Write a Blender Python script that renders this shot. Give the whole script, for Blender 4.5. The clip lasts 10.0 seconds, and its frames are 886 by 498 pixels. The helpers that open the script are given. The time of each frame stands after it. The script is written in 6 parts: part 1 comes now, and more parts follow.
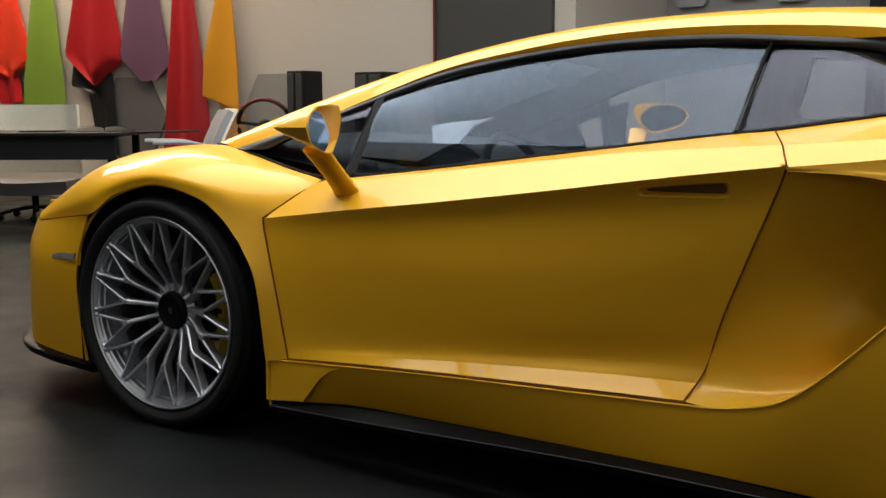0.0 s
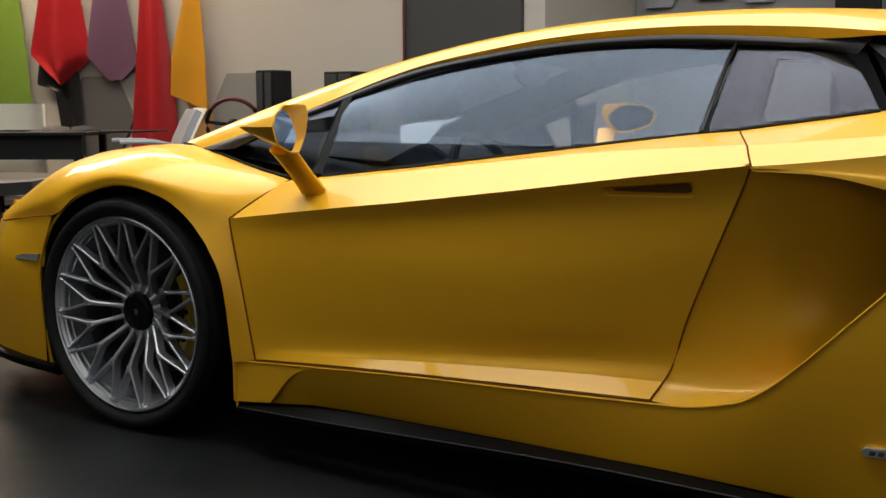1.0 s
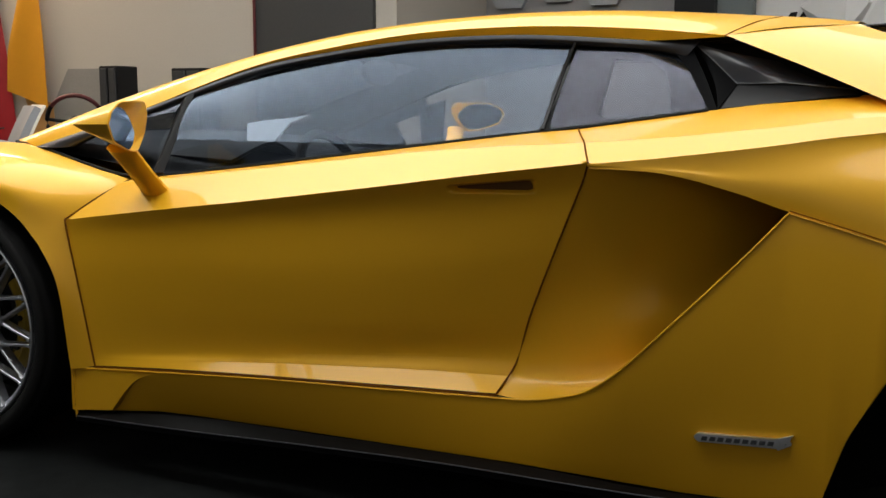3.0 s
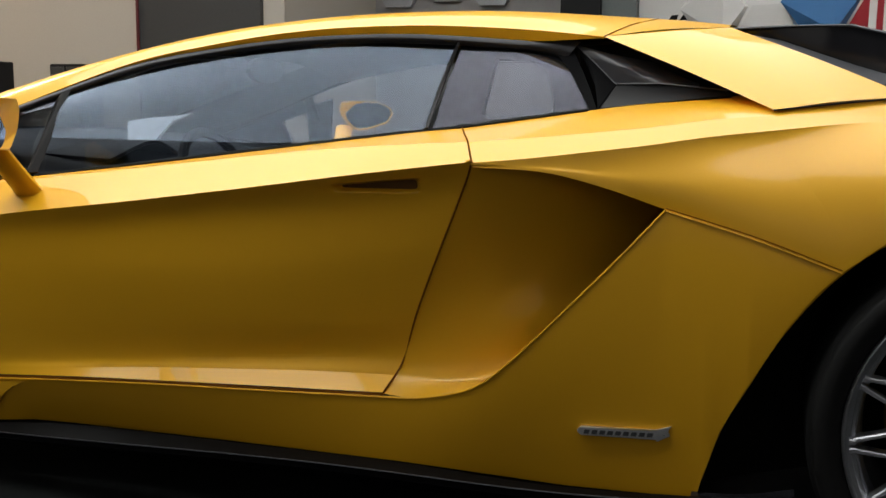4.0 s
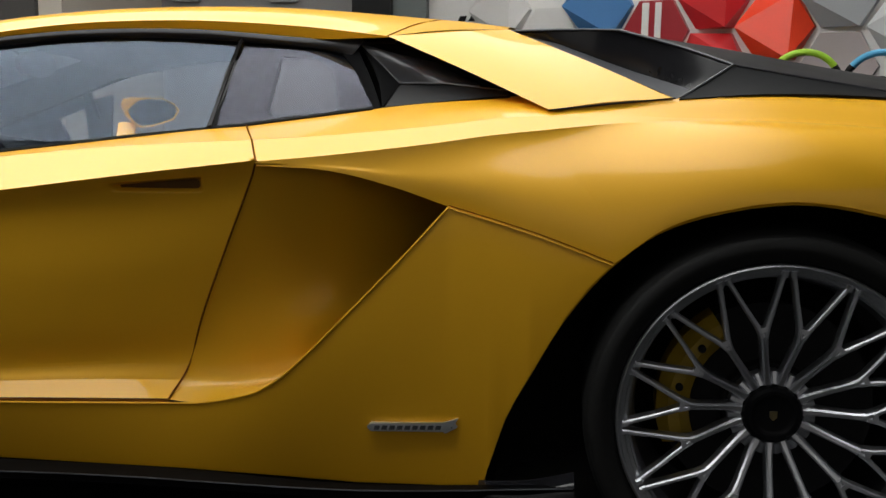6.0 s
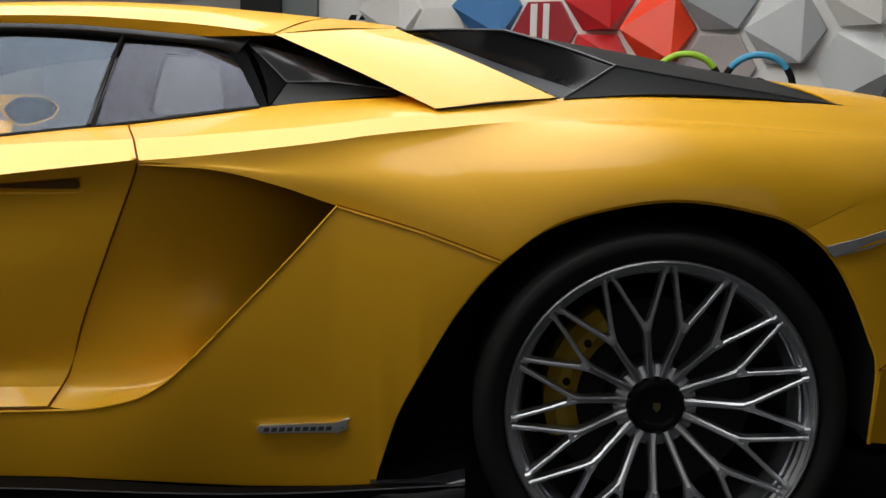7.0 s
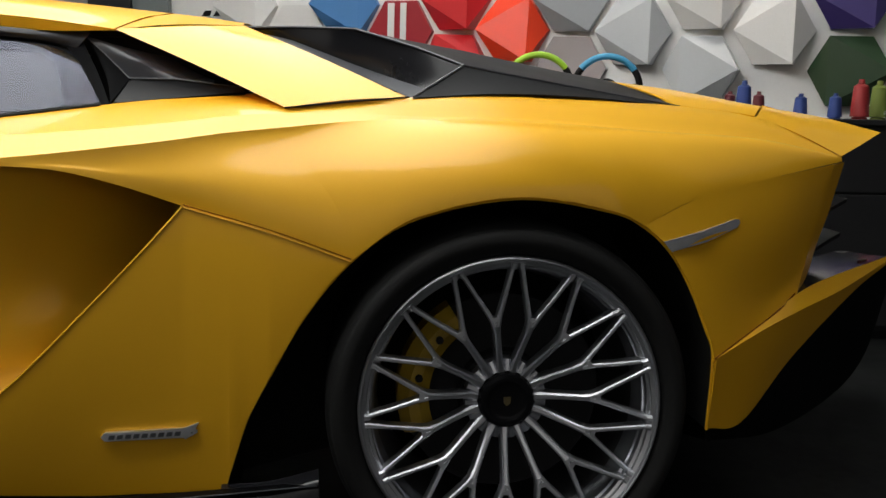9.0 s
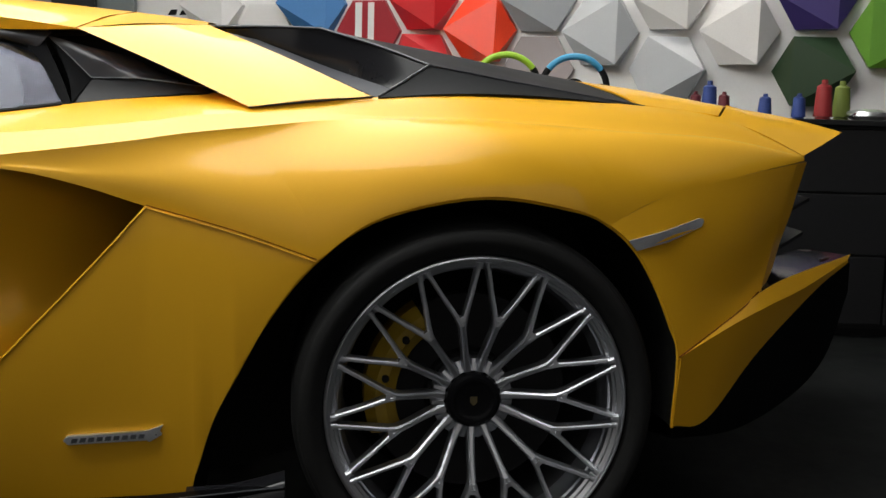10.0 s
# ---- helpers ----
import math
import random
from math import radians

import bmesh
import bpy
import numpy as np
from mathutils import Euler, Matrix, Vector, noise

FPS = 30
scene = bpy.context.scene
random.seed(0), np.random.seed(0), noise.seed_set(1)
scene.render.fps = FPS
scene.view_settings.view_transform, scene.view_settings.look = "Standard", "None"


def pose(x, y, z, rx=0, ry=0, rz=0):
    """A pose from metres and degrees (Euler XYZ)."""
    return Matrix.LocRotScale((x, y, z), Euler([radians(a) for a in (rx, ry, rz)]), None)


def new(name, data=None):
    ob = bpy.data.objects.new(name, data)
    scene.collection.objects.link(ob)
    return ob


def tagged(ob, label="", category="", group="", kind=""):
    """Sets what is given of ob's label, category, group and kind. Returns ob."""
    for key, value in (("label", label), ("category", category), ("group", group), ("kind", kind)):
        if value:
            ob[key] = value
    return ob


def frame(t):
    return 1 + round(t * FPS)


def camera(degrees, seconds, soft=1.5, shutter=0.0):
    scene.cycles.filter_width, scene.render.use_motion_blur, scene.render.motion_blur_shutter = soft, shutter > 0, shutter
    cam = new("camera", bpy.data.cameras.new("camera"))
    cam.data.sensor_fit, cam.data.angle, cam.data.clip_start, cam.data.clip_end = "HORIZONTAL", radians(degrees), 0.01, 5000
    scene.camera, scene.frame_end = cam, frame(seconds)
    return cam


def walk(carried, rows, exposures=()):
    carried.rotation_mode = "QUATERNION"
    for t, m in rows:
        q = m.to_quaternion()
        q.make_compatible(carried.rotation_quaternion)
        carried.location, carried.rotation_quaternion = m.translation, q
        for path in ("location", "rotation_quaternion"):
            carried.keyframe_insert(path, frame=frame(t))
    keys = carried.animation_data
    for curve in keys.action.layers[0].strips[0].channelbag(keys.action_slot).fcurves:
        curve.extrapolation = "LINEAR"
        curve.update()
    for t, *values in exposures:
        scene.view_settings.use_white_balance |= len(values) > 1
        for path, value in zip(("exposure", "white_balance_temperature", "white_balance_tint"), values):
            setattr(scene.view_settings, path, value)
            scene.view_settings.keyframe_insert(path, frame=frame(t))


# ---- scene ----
# ---- camera and its walk ----
cam = camera(46.785, 10.0)
PATH = [
    (0.0, 2.2477, -2.8906, 0.9132, 33.846, -8.010, -0.187),
    (0.5, 2.2502, -2.8869, 0.9127, 33.204, -8.014, -0.150),
    (1.0, 2.2534, -2.8827, 0.9127, 32.230, -8.021, -0.098),
    (1.5, 2.2575, -2.8782, 0.9123, 30.842, -8.047, -0.096),
    (2.0, 2.2617, -2.8735, 0.9117, 28.913, -8.061, 0.045),
    (3.5, 2.2830, -2.8623, 0.9113, 21.433, -8.112, 0.330),
    (4.0, 2.2907, -2.8592, 0.9117, 18.283, -8.122, 0.508),
    (4.5, 2.2976, -2.8571, 0.9122, 15.405, -8.128, 0.604),
    (5.0, 2.3035, -2.8550, 0.9125, 12.437, -8.126, 0.763),
    (6.5, 2.3188, -2.8556, 0.9130, 4.073, -8.069, 1.093),
    (7.0, 2.3242, -2.8555, 0.9128, 1.014, -8.029, 1.216),
    (7.5, 2.3305, -2.8564, 0.9128, -1.375, -7.986, 1.347),
    (8.0, 2.3371, -2.8580, 0.9130, -3.528, -7.957, 1.418),
    (8.5, 2.3436, -2.8585, 0.9133, -5.302, -7.930, 1.428),
    (9.0, 2.3488, -2.8583, 0.9136, -6.660, -7.921, 1.522),
    (9.5, 2.3530, -2.8577, 0.9137, -7.626, -7.906, 1.546),
    (10.0, 2.3560, -2.8573, 0.9136, -8.371, -7.885, 1.557),
]
walk(cam, [(t, pose(x, y, z, 0, 0, yaw) @ pose(0, 0, 0, 90 + pitch) @ pose(0, 0, 0, 0, 0, roll)) for t, x, y, z, yaw, pitch, roll in PATH], exposures=[(0.0, -0.18), (2.0, -0.20), (3.5, -0.28), (5.0, -0.30), (6.5, -0.22), (7.5, -0.10), (8.5, 0.0), (10.0, 0.16)])

# ---- world and light ----
world = bpy.data.worlds.new("world")
scene.world = world
world.use_nodes = True
world.node_tree.nodes["Background"].inputs["Color"].default_value = (0.75, 0.85, 1.0, 1)
world.node_tree.nodes["Background"].inputs["Strength"].default_value = 0.3
PANEL_LIGHT = 5.1


# ---- materials ----
def mat(name, color, rough=0.5, metal=0.0, coat=0.0, coat_rough=0.03, vary=0.08, grain=60.0, blotch=3.0, bump=0.0, spec=0.5, emit=0.0):
    """A surface of one base colour with grain and blotches at two scales."""
    m = bpy.data.materials.new(name)
    m.use_nodes = True
    nt = m.node_tree
    b = nt.nodes["Principled BSDF"]
    b.inputs["Roughness"].default_value = rough
    b.inputs["Metallic"].default_value = metal
    b.inputs["Coat Weight"].default_value = coat
    b.inputs["Coat Roughness"].default_value = coat_rough
    b.inputs["Specular IOR Level"].default_value = spec
    co = nt.nodes.new("ShaderNodeTexCoord")
    fine, wide = nt.nodes.new("ShaderNodeTexNoise"), nt.nodes.new("ShaderNodeTexNoise")
    fine.inputs["Scale"].default_value, wide.inputs["Scale"].default_value = grain, blotch
    fine.inputs["Detail"].default_value, wide.inputs["Detail"].default_value = 3, 4
    for n in (fine, wide):
        nt.links.new(co.outputs["Object"], n.inputs["Vector"])
    add = nt.nodes.new("ShaderNodeMath")
    add.operation = "ADD"
    nt.links.new(fine.outputs["Fac"], add.inputs[0])
    nt.links.new(wide.outputs["Fac"], add.inputs[1])
    ramp = nt.nodes.new("ShaderNodeMapRange")
    ramp.inputs["From Min"].default_value, ramp.inputs["From Max"].default_value = 0.6, 1.4
    ramp.inputs["To Min"].default_value, ramp.inputs["To Max"].default_value = 1 - vary, 1 + vary
    nt.links.new(add.outputs[0], ramp.inputs["Value"])
    mul = nt.nodes.new("ShaderNodeMix")
    mul.data_type, mul.blend_type = "RGBA", "MULTIPLY"
    mul.inputs["Factor"].default_value = 1
    mul.inputs["A"].default_value = (*color, 1)
    nt.links.new(ramp.outputs["Result"], mul.inputs["B"])
    nt.links.new(mul.outputs["Result"], b.inputs["Base Color"])
    rr = nt.nodes.new("ShaderNodeMapRange")
    rr.inputs["To Min"].default_value, rr.inputs["To Max"].default_value = max(rough * (1 - 2 * vary), 0.0), min(rough * (1 + 2 * vary), 1.0)
    nt.links.new(wide.outputs["Fac"], rr.inputs["Value"])
    nt.links.new(rr.outputs["Result"], b.inputs["Roughness"])
    if bump:
        bp = nt.nodes.new("ShaderNodeBump")
        bp.inputs["Strength"].default_value, bp.inputs["Distance"].default_value = bump, 0.004
        nt.links.new(fine.outputs["Fac"], bp.inputs["Height"])
        nt.links.new(bp.outputs["Normal"], b.inputs["Normal"])
    if emit:
        b.inputs["Emission Color"].default_value = (*color, 1)
        b.inputs["Emission Strength"].default_value = emit
    return m


def glass_mat(name, tint, rough=0.0, base=0.085, sheen=(0.82, 0.90, 1.0)):
    """A thin pane: clear body, mirror reflection that rises towards grazing."""
    m = bpy.data.materials.new(name)
    m.use_nodes = True
    nt = m.node_tree
    nt.nodes.remove(nt.nodes["Principled BSDF"])
    out = nt.nodes["Material Output"]
    clear, gloss, mix, face, power, scale = (nt.nodes.new("ShaderNode" + k) for k in ("BsdfTransparent", "BsdfGlossy", "MixShader", "LayerWeight", "Math", "Math"))
    clear.inputs["Color"].default_value = (*tint, 1)
    gloss.inputs["Roughness"].default_value = rough
    gloss.inputs["Color"].default_value = (*sheen, 1)
    face.inputs["Blend"].default_value = 0.5
    power.operation, power.inputs[1].default_value = "POWER", 4.0
    scale.operation, scale.inputs[1].default_value, scale.inputs[2].default_value = "MULTIPLY_ADD", 1.0 - base, base
    nt.links.new(face.outputs["Facing"], power.inputs[0])
    nt.links.new(power.outputs[0], scale.inputs[0])
    nt.links.new(scale.outputs[0], mix.inputs[0])
    nt.links.new(clear.outputs[0], mix.inputs[1])
    nt.links.new(gloss.outputs[0], mix.inputs[2])
    nt.links.new(mix.outputs[0], out.inputs["Surface"])
    return m


PAINT = mat("pearl_yellow_paint", (0.79, 0.405, 0.014), 0.40, 0.06, 0.42, 0.02, 0.03, 900, 2, spec=0.25)
HANDLE_SHADE = mat("handle_pocket_shade", (0.13, 0.060, 0.012), 0.5, spec=0.3)
GAP = mat("dark_panel_gap", (0.17, 0.06, 0.010), 0.95, spec=0.0)
BLACK = mat("satin_black_plastic", (0.010, 0.010, 0.011), 0.5, vary=0.15, grain=200, spec=0.15)
EDGE = mat("dark_grey_edge", (0.05, 0.052, 0.06), 0.3)
GLOSS = mat("gloss_black", (0.007, 0.007, 0.008), 0.22, spec=0.08)
FIN = mat("gloss_black_fin", (0.012, 0.012, 0.014), 0.16, spec=0.4)
CARBON = mat("carbon_skirt", (0.003, 0.003, 0.0034), 0.38, spec=0.08)
FRAME = mat("satin_window_frame", (0.028, 0.028, 0.032), 0.38, spec=0.35)
DULL = mat("dull_black_pillar_and_recess", (0.004, 0.004, 0.0045), 0.9, spec=0.06)
LINER = mat("arch_liner", (0.020, 0.020, 0.020), 0.9, bump=0.3, spec=0.12)
RUBBER = mat("tyre_rubber", (0.011, 0.011, 0.011), 0.68, vary=0.15, grain=120, bump=0.12, spec=0.2)
ALLOY = mat("silver_alloy", (0.60, 0.61, 0.65), 0.42, 0.95, vary=0.06, grain=300)
ALLOY_LIP = mat("brushed_lip_alloy", (0.72, 0.73, 0.77), 0.34, 0.95, vary=0.08, grain=300)
# darker copy of the alloy; shade inside the barrel is in its colour
ALLOY_SHADED = mat("shadowed_barrel_alloy", (0.34, 0.34, 0.355), 0.4, 1.0)
STEEL = mat("brake_disc_carbon", (0.012, 0.012, 0.013), 0.7, 0.0, spec=0.2)
CALIPER = mat("yellow_caliper", (0.36, 0.23, 0.015), 0.4, coat=0.3)
EMBLEM = mat("dull_gold_emblem", (0.30, 0.24, 0.12), 0.35, 0.9)
CHROME = mat("chrome", (0.80, 0.80, 0.82), 0.28, 0.9)
BADGE_DARK = mat("badge_lettering", (0.05, 0.05, 0.055), 0.4)
GLASS = glass_mat("tinted_window_glass", (0.82, 0.85, 0.89), base=0.040, sheen=(0.66, 0.79, 1.0))
GLASS_DARK = glass_mat("dark_quarter_glass", (0.78, 0.80, 0.84), base=0.030, sheen=(0.80, 0.82, 1.0))
GLASS_SCREEN = glass_mat("windscreen_glass", (0.70, 0.74, 0.78), base=0.01, sheen=(0.10, 0.11, 0.12))
MIRROR = mat("mirror_glass", (0.62, 0.75, 0.90), 0.02, 1.0, vary=0.01)
MARKER = mat("grey_marker_lens", (0.30, 0.30, 0.31), 0.25, coat=0.6)
# black leather, lightened and blued to paint in haze from window reflections
TRIM = mat("cabin_leather_with_haze", (0.026, 0.028, 0.032), 0.6, vary=0.2, grain=250, bump=0.2, spec=0.2)
TAIL_RED = mat("tail_light_lens", (0.06, 0.006, 0.006), 0.4)
FLOOR = mat("grey_resin_floor", (0.0120, 0.0130, 0.0130), 0.55, vary=0.5, grain=30, blotch=1.6, bump=0.03, spec=0.08)
WALL = mat("warm_white_plaster", (0.46, 0.42, 0.365), 0.85, vary=0.04, grain=80, blotch=0.8, bump=0.05)
WALL_COOL = mat("cool_white_panel", (0.78, 0.77, 0.76), 0.7, vary=0.03, blotch=0.7)
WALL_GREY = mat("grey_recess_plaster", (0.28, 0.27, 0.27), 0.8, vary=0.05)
DARK_WALL = mat("dark_backstage_wall", (0.05, 0.05, 0.055), 0.8)
CEIL = mat("ceiling_black", (0.03, 0.03, 0.032), 0.9)
CHARCOAL = mat("charcoal_door_panel", (0.038, 0.038, 0.038), 0.6, vary=0.12)
COUNTER = mat("black_cabinet_lacquer", (0.010, 0.010, 0.011), 0.45, spec=0.25)
WHITE_PLASTIC = mat("ivory_plastic", (0.80, 0.77, 0.66), 0.4)
GREY_PLASTIC = mat("grey_shell_plastic", (0.30, 0.31, 0.33), 0.45)


# ---- mesh helpers ----
def cr(pts, n):
    """n points on a smooth curve through pts; n may also list the places along it."""
    p = np.asarray(pts, float)
    at = np.linspace(0, len(p) - 1, n) if np.ndim(n) == 0 else np.asarray(n, float)
    if len(p) < 3:
        return p[0] + (p[-1] - p[0]) * at[:, None]
    q = np.vstack([2 * p[0] - p[1], p, 2 * p[-1] - p[-2]])
    out = []
    for s in at:
        i = min(int(s), len(p) - 2)
        f = s - i
        a, b, c, d = q[i : i + 4]
        out.append(0.5 * (2 * b + (c - a) * f + (2 * a - 5 * b + 4 * c - d) * f * f + (3 * b - a - 3 * c + d) * f**3))
    return np.array(out)


def cr_spaced(rows, nv, where=None):
    """Rows blended across by a smooth curve whose knots follow their spacing."""
    rows = [np.asarray(r, float) for r in rows]
    if len(rows) < 3:
        return np.array([rows[0] + (rows[-1] - rows[0]) * f for f in np.linspace(0, 1, nv)])
    gaps = [max(np.sqrt(np.linalg.norm(b - a, axis=1).mean()), 1e-4) for a, b in zip(rows, rows[1:])]
    k = np.concatenate([[0], np.cumsum(gaps)])
    p = [2 * rows[0] - rows[1]] + rows + [2 * rows[-1] - rows[-2]]
    kn = np.concatenate([[k[0] - gaps[0]], k, [k[-1] + gaps[-1]]])
    out = []
    for s in np.linspace(0, k[-1], nv) if where is None else np.interp(where, range(len(k)), k):
        i = min(max(int(np.searchsorted(k, s, "right")) - 1, 0), len(rows) - 2)
        t0, t1, t2, t3 = kn[i : i + 4]
        p0, p1, p2, p3 = p[i : i + 4]
        a1 = (t1 - s) / (t1 - t0) * p0 + (s - t0) / (t1 - t0) * p1
        a2 = (t2 - s) / (t2 - t1) * p1 + (s - t1) / (t2 - t1) * p2
        a3 = (t3 - s) / (t3 - t2) * p2 + (s - t2) / (t3 - t2) * p3
        b1 = (t2 - s) / (t2 - t0) * a1 + (s - t0) / (t2 - t0) * a2
        b2 = (t3 - s) / (t3 - t1) * a2 + (s - t1) / (t3 - t1) * a3
        out.append((t2 - s) / (t2 - t1) * b1 + (s - t1) / (t2 - t1) * b2)
    return np.array(out)


def grid_faces(bm, g, closed=False):
    vs = [[bm.verts.new(p) for p in row] for row in g]
    for a, b in zip(vs, vs[1:] + (vs[:1] if closed else [])):
        for i in range(len(a) - 1):
            bm.faces.new((a[i], a[i + 1], b[i + 1], b[i]))
    return vs


def loft(bm, rails, nu=32, nv=10, shape=None, where=None):
    """A smooth skin over rails that hold equally many points."""
    rows = [cr(r, nu) for r in rails]
    cols = cr_spaced(rows, nv, where)
    if shape:
        cols = shape(cols)
    grid_faces(bm, cols)


def tube(bm, pts, r=0.004, n=40, sides=6, smooth=True):
    p = cr(pts, n) if smooth else np.asarray(pts, float)
    t = np.gradient(p, axis=0)
    t /= np.linalg.norm(t, axis=1)[:, None] + 1e-9
    ref = np.array([0.0, 0.0, 1.0]) if abs(t[:, 2]).mean() < 0.8 else np.array([1.0, 0.0, 0.0])
    a = np.cross(t, ref)
    a /= np.linalg.norm(a, axis=1)[:, None] + 1e-9
    b = np.cross(t, a)
    rings = [p + r * (math.cos(k) * a + math.sin(k) * b) for k in np.linspace(0, 2 * math.pi, sides + 1)[:-1]]
    g = grid_faces(bm, rings, True)
    for e in (0, -1):
        bm.faces.new([row[e] for row in g])


def box(bm, x0, x1, y0, y1, z0, z1, bevel=0.0):
    made = bmesh.ops.create_cube(bm, size=1.0, matrix=Matrix.Translation(((x0 + x1) / 2, (y0 + y1) / 2, (z0 + z1) / 2)) @ Matrix.Diagonal((x1 - x0, y1 - y0, z1 - z0, 1)))
    if bevel:
        es = {e for v in made["verts"] for e in v.link_edges}
        bmesh.ops.bevel(bm, geom=list(es), offset=bevel, segments=2, affect="EDGES", profile=0.5)


def slab(bm, outline, depth):
    """A flat polygon with thickness; depth is a vector."""
    d = Vector(depth)
    a = [bm.verts.new(p) for p in outline]
    b = [bm.verts.new(Vector(p) + d) for p in outline]
    bm.faces.new(a)
    bm.faces.new(b[::-1])
    for i in range(len(a)):
        j = (i + 1) % len(a)
        bm.faces.new((a[i], b[i], b[j], a[j]))


def lathe(bm, profile, axis="y", n=64, centre=(0, 0, 0)):
    """Turns (radius, along) points about an axis."""
    rows = []
    for k in range(n):
        c, s = math.cos(2 * math.pi * k / n), math.sin(2 * math.pi * k / n)
        row = []
        for r, h in profile:
            p = (r * c, h, r * s) if axis == "y" else (r * c, r * s, h)
            row.append(Vector(p) + Vector(centre))
        rows.append(row)
    grid_faces(bm, rows, True)


def finish(bm, name, material, smooth=True, thick=0.0, angle=None):
    bmesh.ops.remove_doubles(bm, verts=bm.verts, dist=1e-5)
    bmesh.ops.recalc_face_normals(bm, faces=bm.faces)
    if thick:
        bmesh.ops.solidify(bm, geom=bm.faces[:], thickness=thick)
        bmesh.ops.recalc_face_normals(bm, faces=bm.faces)
    me = bpy.data.meshes.new(name)
    if smooth:
        for f in bm.faces:
            f.smooth = True
    if angle:
        for e in bm.edges:
            if len(e.link_faces) == 2 and e.calc_face_angle(0) > radians(angle):
                e.smooth = False
    bm.to_mesh(me)
    bm.free()
    me.materials.append(material)
    return new(name, me)


def part(name, bm, material, parent, label="", smooth=True, thick=0.0, angle=35):
    ob = finish(bm, name, material, smooth, thick, angle)
    ob.parent = parent
    return tagged(ob, label)


def mirrored(bm):
    c = bm.copy()
    for v in c.verts:
        v.co.y = -v.co.y
    bmesh.ops.reverse_faces(c, faces=c.faces)
    return c


def sides(name, bm, material, parent, label="", **kw):
    """One part on the near side and its twin on the far side."""
    twin = mirrored(bm)
    return part(name, bm, material, parent, label, **kw), part(name, twin, material, parent, label, **kw)


def thing(name, x, y, z, label, category, group="", kind=""):
    e = new(name)
    e.location = (x, y, z)
    return tagged(e, label, category, group, kind)


def B():
    return bmesh.new()


def on(parent, objects):
    """Keeps world places when the parent stands off the origin."""
    inv = Matrix.Translation(parent.location).inverted()
    for o in objects:
        o.matrix_parent_inverse = inv


# ---- the room ----
def room():
    bm = B()
    box(bm, -14, 12, -9, 9, -0.12, 0.0)
    tagged(finish(bm, "floor", FLOOR, False), "dark grey satin resin floor of the showroom", "floor", kind="structure")
    bm = B()
    box(bm, -14, -1.0, 3.6, 3.8, 0, 2.5)
    box(bm, -1.18, -1.0, 3.8, 5.26, 0, 2.5)
    tagged(finish(bm, "wall_back_left", WALL, False), "warm off-white plaster wall behind the desk", "wall", kind="structure")
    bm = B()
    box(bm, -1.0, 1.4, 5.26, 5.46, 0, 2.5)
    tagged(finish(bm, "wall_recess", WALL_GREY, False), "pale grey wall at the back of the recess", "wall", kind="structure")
    bm = B()
    a = radians(28)
    u, n = Vector((math.cos(a), -math.sin(a), 0)), Vector((math.sin(a), math.cos(a), 0))
    o = Vector((4.29, 3.6, 0))
    slab(bm, [o + u * s + Vector((0, 0, z)) for s, z in ((-3.54, 0), (5.0, 0), (5.0, 2.5), (-3.54, 2.5))], n * 0.2)
    global sample_wall
    sample_wall = tagged(finish(bm, "wall_back_right", WALL_COOL, False), "white wall that carries faceted hexagon panels", "wall", kind="structure")
    # unseen upper walls, added dark to keep white wall out of paint reflections
    bm = B()
    box(bm, -14, -1.0, 3.6, 3.8, 2.5, 4.4)
    box(bm, -1.18, -1.0, 3.8, 5.26, 2.5, 4.4)
    box(bm, -1.0, 1.4, 5.26, 5.46, 2.5, 4.4)
    slab(bm, [o + u * s + Vector((0, 0, z)) for s, z in ((-3.54, 2.5), (5.0, 2.5), (5.0, 4.4), (-3.54, 4.4))], n * 0.2)
    tagged(finish(bm, "unseen_wall_header", DARK_WALL, False), "unseen dark wall zone added above the light walls", "wall", kind="structure")
    for nm, d in (("wall_side_left", (-14.2, -14, -9, 5.4)), ("wall_side_right", (9.0, 9.2, -9, 3.0)), ("wall_behind", (-14, 9, -9.2, -9))):
        bm = B()
        box(bm, *d, 0, 4.4)
        tagged(finish(bm, nm, DARK_WALL, False), "dark plain wall of the showroom", "wall", kind="structure")
    bm = B()
    box(bm, -14, 9.2, -9.2, 5.5, 4.4, 4.5)
    tagged(finish(bm, "ceiling", CEIL, False), "black showroom ceiling", "ceiling", kind="structure")


room()


